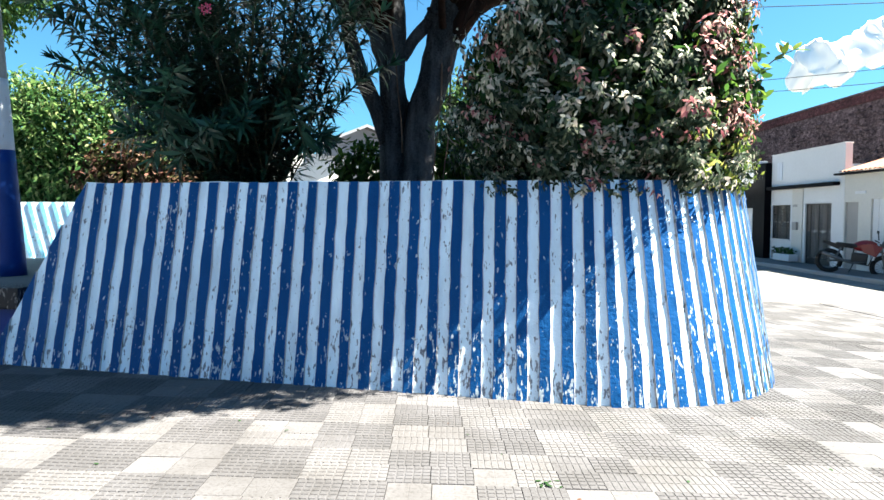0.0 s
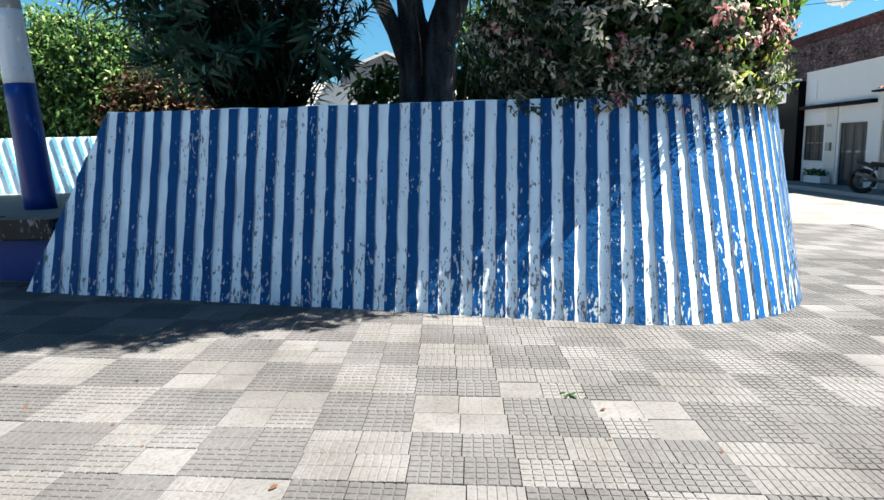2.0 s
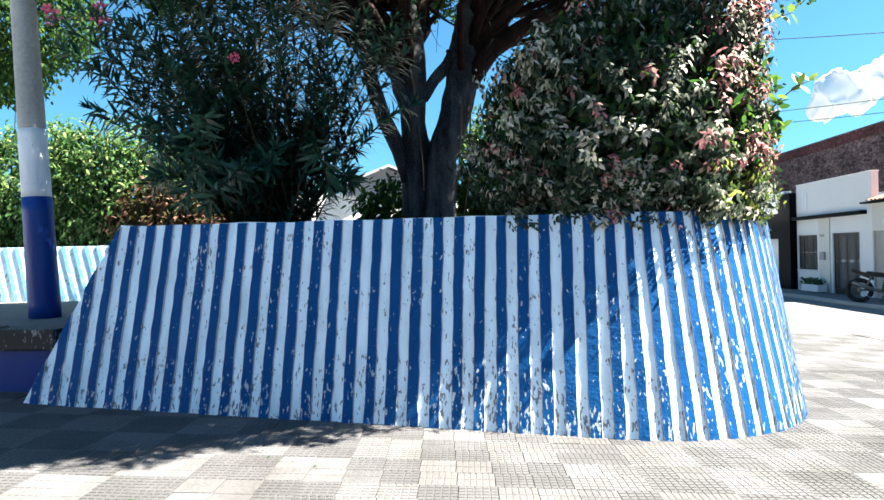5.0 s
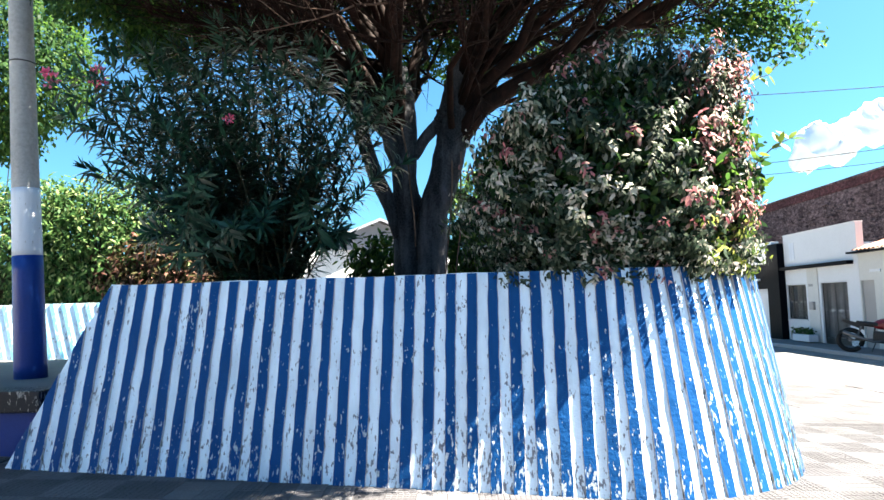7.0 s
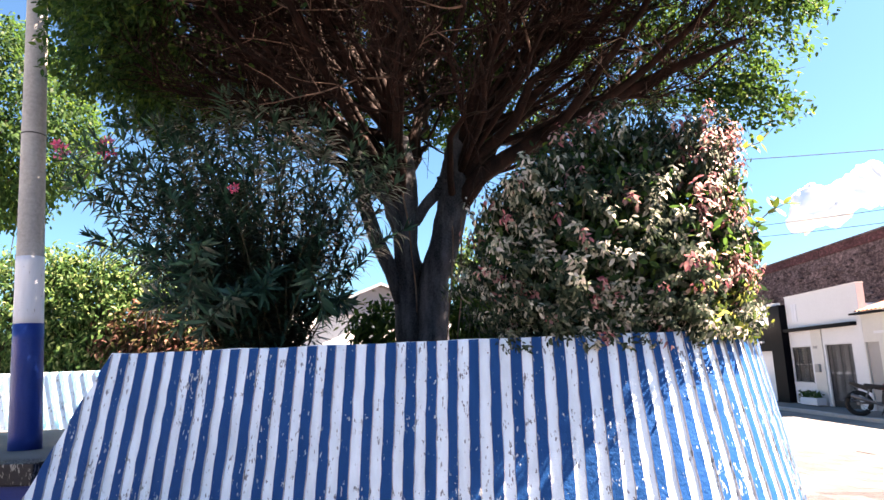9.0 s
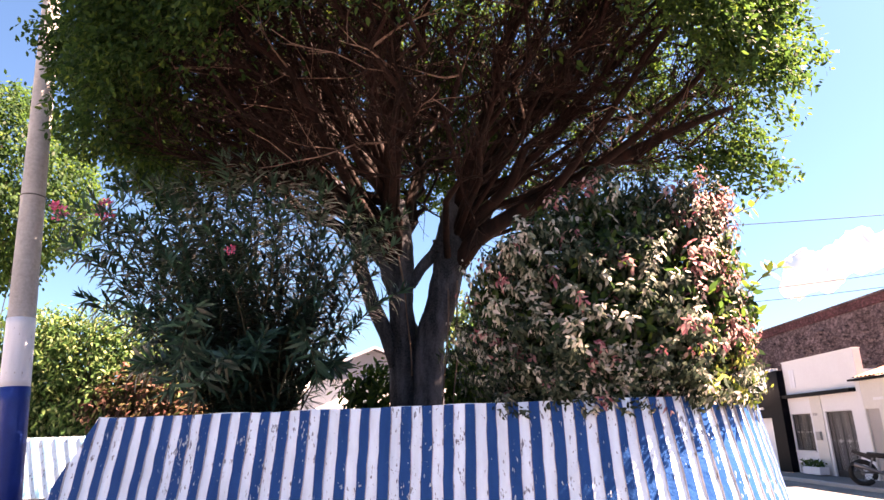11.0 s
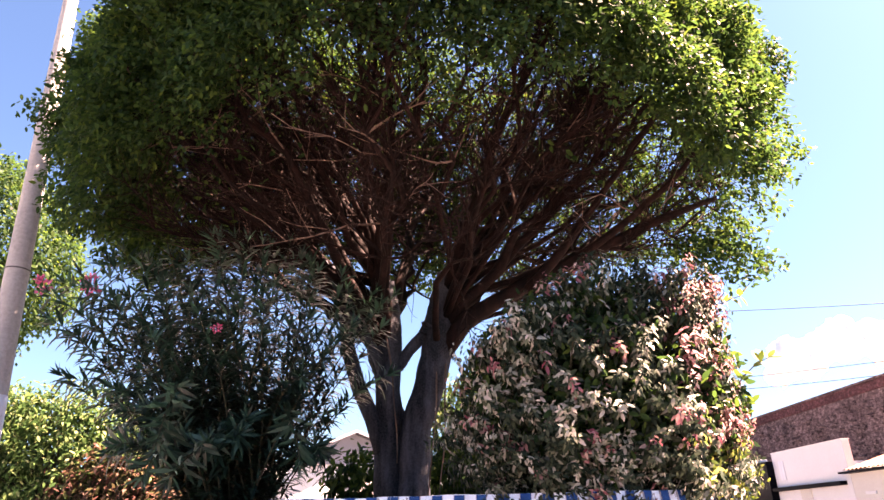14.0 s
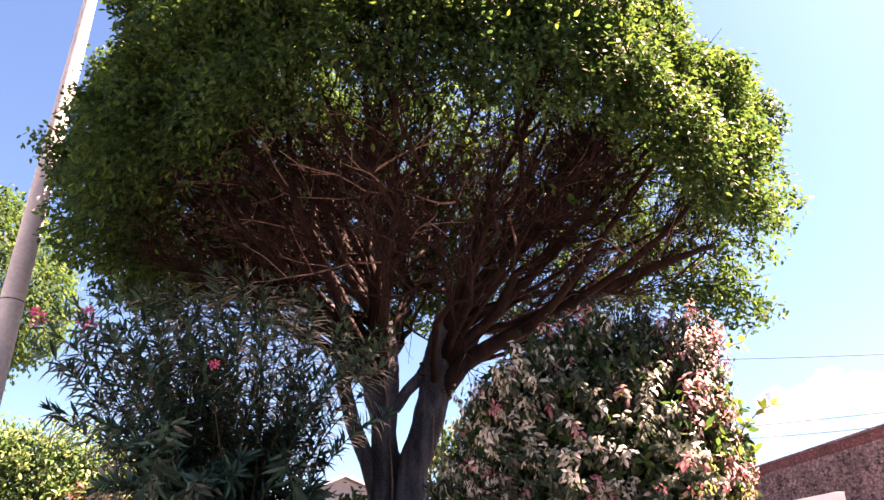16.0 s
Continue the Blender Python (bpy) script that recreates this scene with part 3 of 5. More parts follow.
    # leafy shell in drooping sprays
    n = 27000
    az = rng.uniform(0, 2 * math.pi, n)
    t = rng.uniform(0, 1, n) ** 0.9
    # thinner on the far side, where the sky shows through
    thick = np.sin(az) < 0.1
    keep = (thick & ((np.cos(az) < 0.55) | (np.sin(az) < -0.45))) | (rng.uniform(0, 1, n) < np.where(np.cos(az) > 0.3, 0.24, 0.60))
    az, t = az[keep], t[keep]
    n = len(az)
    S = np.array([dome_point(a, b) for a, b in zip(az, t)])
    low = np.clip(1 - t / 0.25, 0, 1)
    bulge = lump(S, 0.55, 3.0) * 0.55 + lump(S, 1.5, 8.0) * 0.44 + lump(S, 3.6, 15.0) * 0.30
    depth = rng.uniform(0, 1, n) ** 1.6 * 0.6
    out = unit(S - np.array(DOME) * [1, 1, 0.9])
    S = S + out * (bulge - depth)[:, None]
    S[:, 2] -= low * rng.uniform(0, 0.4, n) * (0.4 + 1.2 * np.clip(lump(S, 0.7, 20.0) + 0.3, 0, 1))
    # uneven lobes standing out of the clipped outline
    lobes = []
    for centre, size, count in (((-4.25, 7.1, 7.65), (0.62, 0.62, 0.55), 330), ((4.0, 7.1, 7.75), (0.50, 0.60, 0.50), 260), ((4.25, 6.9, 6.95), (0.40, 0.50, 0.42), 180), ((-4.45, 6.9, 6.1), (0.34, 0.45, 0.40), 150)):
        ld = rand_dirs(count)
        lobes.append((np.array(centre) + ld * np.array(size) * (1 + 0.35 * lump(ld + np.array(centre), 2.6, 2.0))[:, None] * rng.uniform(0.7, 1.0, count)[:, None], ld))
    S = np.concatenate([S] + [a for a, _ in lobes])
    out = np.concatenate([out] + [b for _, b in lobes])
    n = len(S)
    per = 16
    P = np.repeat(S, per, 0) + np.clip(rng.normal(size=(n * per, 3)), -1.4, 1.4) * [0.075, 0.075, 0.065]
    O = np.repeat(out, per, 0)
    D = O * 0.55 + rand_dirs(n * per) * 0.75 + np.array([0, 0, -0.65])
    N = O * 0.6 + np.array([0, 0, 0.6]) + rand_dirs(n * per) * 0.55
    Ln = rng.uniform(0.055, 0.088, n * per)
    leaf_object("crown", oval(P - np.array(o), D, N, Ln, Ln * 0.50, 0.2), M_FIG, tree, "dense dark green crown leaves")
    # sparser leaves inside
    n = 3000
    S = np.array([DOME.lerp(dome_point(a, b), q) for a, b, q in zip(rng.uniform(0, 6.283, n), rng.uniform(0, 1, n), rng.uniform(0.55, 0.95, n))])
    Ln = rng.uniform(0.07, 0.12, n)
    leaf_object("inner_leaves", oval(S - np.array(o), rand_dirs(n) + [0, 0, -0.4], rand_dirs(n) + [0, 0, 0.7], Ln, Ln * 0.5, 0.2), M_FIG, tree, "scattered inner leaves")
    # low spray hanging on the street side
    sp = [((2.9, 7.4, 4.75), (3.75, 7.0, 4.25)), ((3.0, 7.5, 4.8), (3.3, 7.0, 4.1)), ((3.2, 7.4, 4.8), (4.0, 7.1, 4.4)), ((-4.0, 7.0, 6.1), (-4.9, 6.6, 6.36)), ((-4.1, 7.0, 6.0), (-4.75, 6.6, 6.2))]
    pcs, PP = [], []
    for a, b in sp:
        c = curve(a, b, 6, (0, 0, 0.1), 5, 0.06)
        pcs.append(tube(L(c), taper(0.02, 0.005, 6), 5, False))
        for q in c[2:]:
            PP += [np.array(q) + np.clip(rng.normal(size=3), -1.5, 1.5) * [0.13, 0.13, 0.11] for _ in range(75)]
    v, f = merge(pcs)
    tagged(raw("low_spray", v, f, M_TWIG, tree, "thin low hanging twigs"), kind="stuff")
    PP = np.array(PP)
    n = len(PP)
    Ln = rng.uniform(0.06, 0.095, n)
    leaf_object("low_leaves", oval(PP - np.array(o), rand_dirs(n) + [0.2, 0, -0.5], rand_dirs(n) + [0, 0, 0.8], Ln, Ln * 0.5, 0.2), M_FIG, tree, "low hanging leaf spray")


def build_oleander():
    bush = thing("oleander_bush", "tall dark oleander shrub with narrow leaves and pink flowers", "shrub", at=(-2.2, 7.1, 1.5))
    o = np.array(bush.location)
    r = random.Random(5)
    stems, P, D, N, Ls = [], [], [], [], []
    ends = []
    for k in range(155):
        az = r.uniform(0, 2 * math.pi)
        spread = r.uniform(0.1, 1.0) ** 0.7
        top = Vector((-2.45 + 2.0 * spread * math.cos(az), 7.1 + 0.95 * spread * math.sin(az), 4.75 - 1.5 * spread ** 2 * r.uniform(0.3, 1.0) - r.choice((0, 0, 0.2, 0.6, 1.0, 1.5, 2.0))))
        top.z = max(top.z, 2.3)
        if top.z < 3.1:
            top.x = -2.2 + (top.x + 2.2) * 0.6
        base = Vector((-2.15 + r.uniform(-0.35, 0.35), 7.15 + r.uniform(-0.25, 0.25), 1.5))
        c = curve(base, top, 9, Vector((0.12 * math.cos(az), 0.1 * math.sin(az), 0.3 * spread)), k * 2.1, 0.03)
        ends.append(c)
    for c in ([(-2.2, 7.1, 1.5), (-3.3, 7.0, 3.4), (-4.05, 7.1, 4.15)], [(-2.2, 7.1, 1.5), (-3.6, 7.1, 3.4), (-4.6, 7.15, 4.15)], [(-2.3, 7.0, 1.5), (-3.7, 6.9, 3.2), (-4.35, 6.9, 3.75)],
              [(-2.0, 7.0, 1.5), (-1.6, 6.9, 3.4), (-1.35, 6.8, 4.2)], [(-2.0, 7.0, 1.5), (-1.1, 6.9, 2.6), (-0.75, 6.9, 2.95)],
              [(-2.2, 6.9, 1.5), (-2.5, 6.3, 2.5), (-2.6, 5.9, 2.0)], [(-2.2, 6.9, 1.5), (-2.2, 6.5, 2.4), (-2.4, 5.95, 1.95)],
              [(-2.2, 6.9, 1.5), (-2.6, 6.4, 2.9), (-2.55, 5.95, 2.3)], [(-2.0, 6.9, 1.5), (-1.5, 6.4, 2.6), (-1.3, 6.1, 2.1)]):
        ends.append(curve(c[0], c[1], 5, (0, 0, 0), 3, 0.03) + curve(c[1], c[2], 4, (0, 0, 0.05), 3, 0.03)[1:])
    for c in ends:
        stems.append(tube([Vector(q) - bush.location for q in c], taper(0.012, 0.004, len(c) - 1), 5, False))
        for i in range(2, len(c)):
            d = (c[i] - c[i - 1]).normalized()
            for h in range(4):
                q = c[i - 1].lerp(c[i], h / 4)
                for w in range(r.choice((2, 3, 3))):
                    a = r.uniform(0, 2 * math.pi)
                    side = d.orthogonal().normalized()
                    side.rotate(Matrix.Rotation(a, 3, d))
                    P.append(q), D.append(d * r.uniform(0.3, 1.1) + side + Vector((0, 0, r.uniform(-0.35, 0.15)))), N.append(d * 0.8 - side * 0.3 + Vector((0, 0, 0.5)))
                    Ls.append(r.uniform(0.17, 0.28))
        for w in range(7):
            d = (c[-1] - c[-2]).normalized()
            side = d.orthogonal().normalized()
            side.rotate(Matrix.Rotation(w * 0.9, 3, d))
            P.append(c[-1]), D.append(d * 1.7 + side * 0.6 + Vector((0, 0, 0.2))), N.append(d * 0.6 - side), Ls.append(r.uniform(0.12, 0.19))
    v, f = merge(stems)
    tagged(raw("stemwork", v, f, M_STEM, bush, "upright green brown stems"), kind="stuff")
    P, D, N, Ls = np.array(P) - o, np.array(D), np.array(N), np.array(Ls)
    leaf_object("foliage", blade_arrays(P, D, N, Ls, Ls * 0.160, 0.30), M_OLE, bush, "narrow lance-shaped dark leaves")
    # pink flower heads
    for c, s in (((-4.08, 7.1, 4.22), 0.12), ((-4.68, 7.15, 4.26), 0.10), ((-2.28, 6.35, 3.44), 0.05)):
        n = 46
        d = rand_dirs(n)
        n_l = np.full(n, s * 0.55)
        leaf_object("flower", leaf_arrays(np.array(c) - o + d * s * rng.uniform(0.2, 0.9, n)[:, None], d, rand_dirs(n), n_l, n_l * 0.9, 0.1), M_PINK, bush, "pink blossom cluster")


def leaf_mesh_one(name, mat, L, W):
    V, F = oval(np.zeros((1, 3)), np.array([[0, 1.0, 0]]), np.array([[0, 0, 1.0]]), np.array([L]), np.array([W]), 0.18)
    me = bpy.data.meshes.new(name)
    me.from_pydata([tuple(v) for v in V], [], [tuple(int(i) for i in q) for q in F])
    me.materials.append(mat)
    return me


def build_croton():
    bush = thing("variegated_bush", "rounded shrub with cream, grey-green and pink variegated leaves", "shrub", at=(1.55, 6.75, 1.5))
    o = np.array(bush.location)
    r = random.Random(9)
    C = np.array([1.62, 6.30, 2.62])
    R = np.array([1.50, 1.02, 1.42])
    # branch ends on a lumpy rounded form, each with a drooping whorl of leaves
    n = 1250
    d = rand_dirs(n)
    d[:, 1] = np.where(d[:, 1] > 0.45, -d[:, 1], d[:, 1])
    k = 1 + 0.20 * lump(d, 2.1, 4.0) + 0.26 * lump(d, 5.0, 9.0)
    inner = np.where(rng.uniform(0, 1, n) < 0.22, rng.uniform(0.6, 0.85, n), rng.uniform(0.88, 1.03, n))
    T = C + np.sign(d) * np.abs(d) ** 0.85 * R * (k * inner)[:, None]
    T[:, 0] = np.minimum(T[:, 0], 3.05 + rng.uniform(-0.12, 0.12, n) - 0.22 * np.abs(T[:, 2] - 2.7))
    keep = (T[:, 2] > 1.62) & (T[:, 2] < 4.10 - 0.75 * np.clip(1.6 - T[:, 0], 0, 3) - 0.9 * np.clip(T[:, 0] - 2.45, 0, 1))
    T, d = T[keep], d[keep]
    # it keeps within the turn of the wall on the street side
    away = T[:, :2] - np.array(CENTRE)
    far = np.linalg.norm(away, axis=1)
    pull = np.where((T[:, 0] > 2.0) & (far > 1.72), 1.72 / np.maximum(far, 0.1), 1.0)
    T[:, :2] = np.array(CENTRE) + away * pull[:, None]
    # branches lolling over the lip of the wall
    lip = []
    for _ in range(250):
        s = r.uniform(FRONT - 1.0, FRONT + 1.7)
        p = wall_point(s, TOP_Z, r.uniform(-0.30, 0.14))
        lip.append((p[0], p[1], p[2] + r.uniform(-0.13, 0.45)))
    T = np.concatenate([T, np.array(lip)])
    d = np.concatenate([d, unit(np.array(lip) - C)])
    n = len(T)
    stems = []
    for q in T[:260]:
        c = curve((1.55 + r.uniform(-0.4, 0.4), 6.75 + r.uniform(-0.2, 0.2), 1.5), q, 5, (0, 0, 0.1), r.random() * 50, 0.05)
        stems.append(tube([Vector(p) - bush.location for p in c], taper(0.02, 0.005, 5), 5, False))
    v, f = merge(stems)
    tagged(raw("stemwork", v, f, M_STEM, bush, "thin woody stems"), kind="stuff")
    per = 26
    ang = np.tile(np.arange(per) * 2.4, n) + np.repeat(rng.uniform(0, 6, n), per)
    ax = unit(d * 0.8 + np.array([0, 0, 0.35]) + rand_dirs(n) * 0.35)
    A = np.repeat(ax, per, 0)
    s1 = unit(np.cross(A, np.tile([0.3, 0.2, 0.9], (n * per, 1))))
    s2 = np.cross(A, s1)
    side = s1 * np.cos(ang)[:, None] + s2 * np.sin(ang)[:, None]
    level = np.tile(np.linspace(0, 1, per), n)
    D = side + A * (level * 1.0 - 0.35)[:, None] + np.array([0, 0, -0.70]) + rand_dirs(n * per) * 0.15
    N = A + np.array([0, 0, 0.3]) - side * 0.2
    P = np.repeat(T, per, 0) + rng.normal(size=(n * per, 3)) * 0.02 + A * (level * 0.22 - 0.18)[:, None]
    Ln = rng.uniform(0.058, 0.098, n * per) * (1.1 - 0.35 * level)
    # smaller young leaves where it lolls over the wall
    Ln = Ln * np.repeat(np.where(np.arange(n) >= n - len(lip), 0.78, 1.0), per)
    # whole whorls go cream, pink or yellow; lower leaves take dark grey green as shade
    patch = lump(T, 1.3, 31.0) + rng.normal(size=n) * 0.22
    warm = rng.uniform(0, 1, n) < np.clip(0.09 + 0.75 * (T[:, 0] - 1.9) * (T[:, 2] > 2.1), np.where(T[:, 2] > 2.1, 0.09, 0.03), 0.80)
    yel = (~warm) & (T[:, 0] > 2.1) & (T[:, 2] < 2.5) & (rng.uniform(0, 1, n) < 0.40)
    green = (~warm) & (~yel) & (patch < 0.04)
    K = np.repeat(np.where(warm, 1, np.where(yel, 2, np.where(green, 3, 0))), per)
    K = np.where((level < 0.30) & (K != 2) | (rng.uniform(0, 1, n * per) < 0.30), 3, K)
    front = (P[:, 1] < 5.75) & (rng.uniform(0, 1, n * per) < 0.5)
    singles = np.flatnonzero(front)[:300]
    joined = np.ones(n * per, bool)
    joined[singles] = False
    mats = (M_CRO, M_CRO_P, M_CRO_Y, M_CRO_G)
    for q, lab in enumerate(("cream and pale green leaves", "pink flushed leaves", "yellow green leaves", "grey-green and shade-dark leaves")):
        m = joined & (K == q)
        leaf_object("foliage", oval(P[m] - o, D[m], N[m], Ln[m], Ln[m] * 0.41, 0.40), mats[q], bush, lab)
    bush_leaf = [leaf_mesh_one("leaf", mat, 0.09, 0.038) for mat in mats]
    for i in singles:
        y = Vector(D[i]).normalized()
        x = y.cross(Vector(N[i])).normalized()
        z = x.cross(y)
        ob = new("leaf", bush_leaf[K[i]])
        ob.parent = bush
        ob.matrix_local = Matrix.Translation(P[i] - o) @ Matrix((x, y, z)).transposed().to_4x4()
    # dark green leaves that stand in for shaded gaps deep in the bush
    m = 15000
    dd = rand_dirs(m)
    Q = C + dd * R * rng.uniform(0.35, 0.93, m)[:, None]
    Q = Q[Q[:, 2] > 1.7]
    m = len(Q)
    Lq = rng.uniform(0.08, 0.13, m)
    leaf_object("inner_foliage", oval(Q - o, rand_dirs(m) + [0, 0, -0.4], rand_dirs(m) + [0, 0, 0.6], Lq, Lq * 0.46), M_FIG, bush, "dark green inner leaves standing in for shade")
    # bright young shoots standing out on the street side
    stalks, Ps, Ds = [], [], []
    for a, b in (((2.60, 6.0, 3.30), (3.02, 5.98, 3.56)), ((2.75, 6.0, 2.60), (3.17, 5.98, 2.93))):
        c = curve(a, b, 5, (0, 0, 0.05), 2, 0.03)
        stalks.append(tube([Vector(p) - bush.location for p in c], taper(0.009, 0.004, 5), 5, False))
        for p in c[3:]:
            for _ in range(3):
                Ps.append(tuple(p)), Ds.append((r.uniform(-0.3, 1.0), r.uniform(-0.8, 0.3), r.uniform(-0.5, 0.7)))
    v, f = merge(stalks)
    tagged(raw("shoot_stalk", v, f, M_STEM, bush, "thin green stalks"), kind="stuff")
    Ps, Ds = np.array(Ps), np.array(Ds)
    Ln = rng.uniform(0.11, 0.16, len(Ps))
    leaf_object("shoot", oval(Ps - o, Ds, np.tile([0, -0.5, 1.0], (len(Ps), 1)), Ln, Ln * 0.48, 0.2), M_CRO_Y, bush, "bright green young shoot")


def bush_mass(name, label, blobs, mat, leaf, count, whorl=8, at=(0, 0, 0), narrow=0.42, category="shrub"):
    """A shrub of stems and whorled leaves filling a few rounded masses."""
    b = thing(name, label, category, at=at)
    o = np.array(at)
    stems = []
    r = random.Random(len(label))
    TT, DD = [], []
    tot = sum(rad[0] * rad[2] for _, rad in blobs)
    for c, rad in blobs:
        n = int(count * rad[0] * rad[2] / tot)
        d = rand_dirs(n)
        k = 1 + 0.25 * lump(d + np.array(c), 2.0, 2.0) + 0.12 * lump(d + np.array(c), 5.0, 6.0)
        T = np.array(c) + d * np.array(rad) * (k * rng.uniform(0.62, 1.04, n))[:, None]
        TT.append(T), DD.append(d)
        for q in T[:max(10, n // 12)]:
            cc = curve((c[0] + r.uniform(-0.3, 0.3) * rad[0], c[1], at[2]), q, 5, (0, 0, 0.1), r.random() * 50, 0.05)
            stems.append(tube([Vector(p) - b.location for p in cc], taper(0.025, 0.006, 5), 5, False))
    v, f = merge(stems)
    tagged(raw("stemwork", v, f, M_STEM, b, "thin woody stems"), kind="stuff")
    T, d = np.concatenate(TT), np.concatenate(DD)
    n = len(T) * whorl
    P = np.repeat(T, whorl, 0) + rng.normal(size=(n, 3)) * leaf * 0.6
    D = np.repeat(d, whorl, 0) * 0.5 + rand_dirs(n) * 0.8 + [0, 0, -0.55]
    N = np.repeat(d, whorl, 0) * 0.5 + [0, 0, 0.8] + rand_dirs(n) * 0.4
    Ln = rng.uniform(0.75, 1.25, n) * leaf
    leaf_object("foliage", oval(P - o, D, N, Ln, Ln * narrow, 0.25), mat, b, "")
    return b


def build_far_plants():
    bush_mass("hedge_shrub", "bright yellow-green sunlit shrub behind the far planter", [((-8.6, 12.2, 2.7), (1.8, 0.8, 1.4)), ((-6.9, 12.1, 2.6), (1.6, 0.8, 1.45)), ((-5.2, 12.2, 2.5), (1.3, 0.8, 1.1)), ((-10.8, 12.3, 2.5), (1.6, 0.9, 1.2))],
              M_HEDGE, 0.115, 4400, 10, (-7.3, 12.1, 1.4))
    bush_mass("red_shrub", "reddish leaved shrub behind the planter", [((-5.6, 11.55, 2.2), (1.0, 0.4, 0.62)), ((-4.6, 11.5, 2.0), (0.8, 0.4, 0.55))], M_RED, 0.12, 520, 9, (-5.2, 11.5, 1.5))
    bush_mass("green_shrub", "broad-leaved green shrub behind the trunk", [((0.25, 9.2, 2.2), (0.6, 0.35, 0.5)), ((-1.05, 8.9, 2.10), (0.5, 0.3, 0.38))], M_FIG, 0.12, 300, 7, (0.1, 9.2, 1.5), 0.5)
    bush_mass("sunlit_shrub", "bright yellow-green sunlit shrub beyond the planter", [((0.35, 11.7, 2.9), (0.9, 0.5, 1.0)), ((1.3, 11.7, 3.5), (1.0, 0.5, 0.95))], M_HEDGE, 0.11, 900, 10, (0.5, 11.7, 0.0))
    # second clipped tree beyond the pole
    t = thing("street_tree", "clipped green street tree beyond the pole", "tree", at=(-12.2, 14.5, 0.7))
    o = Vector(t.location)
    c = curve((-12.2, 14.5, 0.7), (-12.0, 14.5, 5.6), 8, (0.1, 0, 0), 2, 0.03)
    v, f = tube([q - o for q in c], taper(0.24, 0.13, 8), 12)
    raw("trunk", v, f, M_BARK, t, "", True)
    r = random.Random(21)
    pcs = []
    C, R = Vector((-12.0, 14.5, 7.9)), Vector((2.9, 2.9, 2.6))
    for k in range(40):
        d = Vector((r.gauss(0, 1), r.gauss(0, 1), r.gauss(0.3, 1))).normalized()
        e = C + Vector((d.x * R.x, d.y * R.y, d.z * R.z)) * 0.85
        pcs.append(tube([q - o for q in curve((-12.0, 14.5, 5.2 + r.random() * 0.8), e, 6, (0, 0, -0.2), k, 0.06)], taper(0.06, 0.012, 6), 5, False))
    v, f = merge(pcs)
    tagged(raw("branchwork", v, f, M_TWIG, t, "brown branches"), kind="stuff")
    n = 3400
    d = rand_dirs(n)
    k = 1 + 0.16 * lump(d, 2.2, 5.0) + 0.10 * lump(d, 5.0, 1.0)
    T = np.array(C) + d * np.array(R) * (k * (1 - rng.uniform(0, 1, n) ** 2 * 0.3))[:, None]
    m = n * 10
    P = np.repeat(T, 10, 0) + rng.normal(size=(m, 3)) * 0.14
    D = np.repeat(d, 10, 0) * 0.5 + rand_dirs(m) * 0.8 + [0, 0, -0.6]
    N = np.repeat(d, 10, 0) * 0.6 + [0, 0, 0.6] + rand_dirs(m) * 0.5
    Ln = rng.uniform(0.10, 0.16, m)
    leaf_object("crown", oval(P - np.array(o), D, N, Ln, Ln * 0.5, 0.2), M_FIG, t, "dense green crown leaves")


build_fig()
build_oleander()
build_croton()
build_far_plants()


# ---- houses across the street ----
FX = 12.35      # the facades' plane
BZ = -0.27      # street level there


def wall_with_holes(name, y0, y1, z0, z1, holes, mat, parent, thick=0.22, label=""):
    """A facade wall in the plane x = FX, with openings (ya, yb, za, zb) right through it."""
    ys = sorted({y0, y1, *[v for h in holes for v in h[:2]]})
    zs = sorted({z0, z1, *[v for h in holes for v in h[2:]]})
    bm = bmesh.new()
    for a, b in zip(ys, ys[1:]):
        for c, d in zip(zs, zs[1:]):
            if not any(h[0] <= a and b <= h[1] and h[2] <= c and d <= h[3] for h in holes):
                box(bm, (FX, a, c), (FX + thick, b, d))
    bmesh.ops.remove_doubles(bm, verts=bm.verts, dist=0.0005)
    seen = {}
    for f in list(bm.faces):
        seen.setdefault(tuple(round(c, 4) for c in f.calc_center_median()), []).append(f)
    bmesh.ops.delete(bm, geom=[f for fs in seen.values() if len(fs) > 1 for f in fs], context="FACES")
    return part(name, bm, mat, parent, label)


def grille(name, y0, y1, z0, z1, cols, parent, label):
    """Wrought iron with nested chevrons round each column's centre line."""
    g = new(name)
    g.parent = parent
    g["label"] = label
    x = FX + 0.05
    rods("grille_frame", [[(x, y0, z0), (x, y1, z0), (x, y1, z1), (x, y0, z1), (x, y0, z0)]], 0.022, M_IRON, g)
    lines = []
    w = (y1 - y0) / cols
    for c in range(cols):
        ym = y0 + w * (c + 0.5)
        lines.append([(x, ym, z0), (x, ym, z1)])
        zmid = (z0 + z1) / 2
        step = 0.105
        k = 0
        while k * step < (z1 - z0) / 2 + w:
            for sgn in (1, -1):
                # slats slope towards the middle line, mirrored above and below
                za, zb = zmid + sgn * (k * step), zmid + sgn * (k * step - w * 0.5)
                for side in (-1, 1):
                    a, b = (ym + side * w * 0.5, zb), (ym, za)
                    pts = []
                    for t in np.linspace(0, 1, 9):
                        y, z = a[0] + (b[0] - a[0]) * t, a[1] + (b[1] - a[1]) * t
                        if z0 <= z <= z1 and (z - zmid) * sgn >= 0:
                            pts.append((x, y, z))
                    if len(pts) > 1:
                        lines.append([pts[0], pts[-1]])
            k += 1
    rods("grille_lattice", lines, 0.018, M_IRON, g, "", 4)
    return g


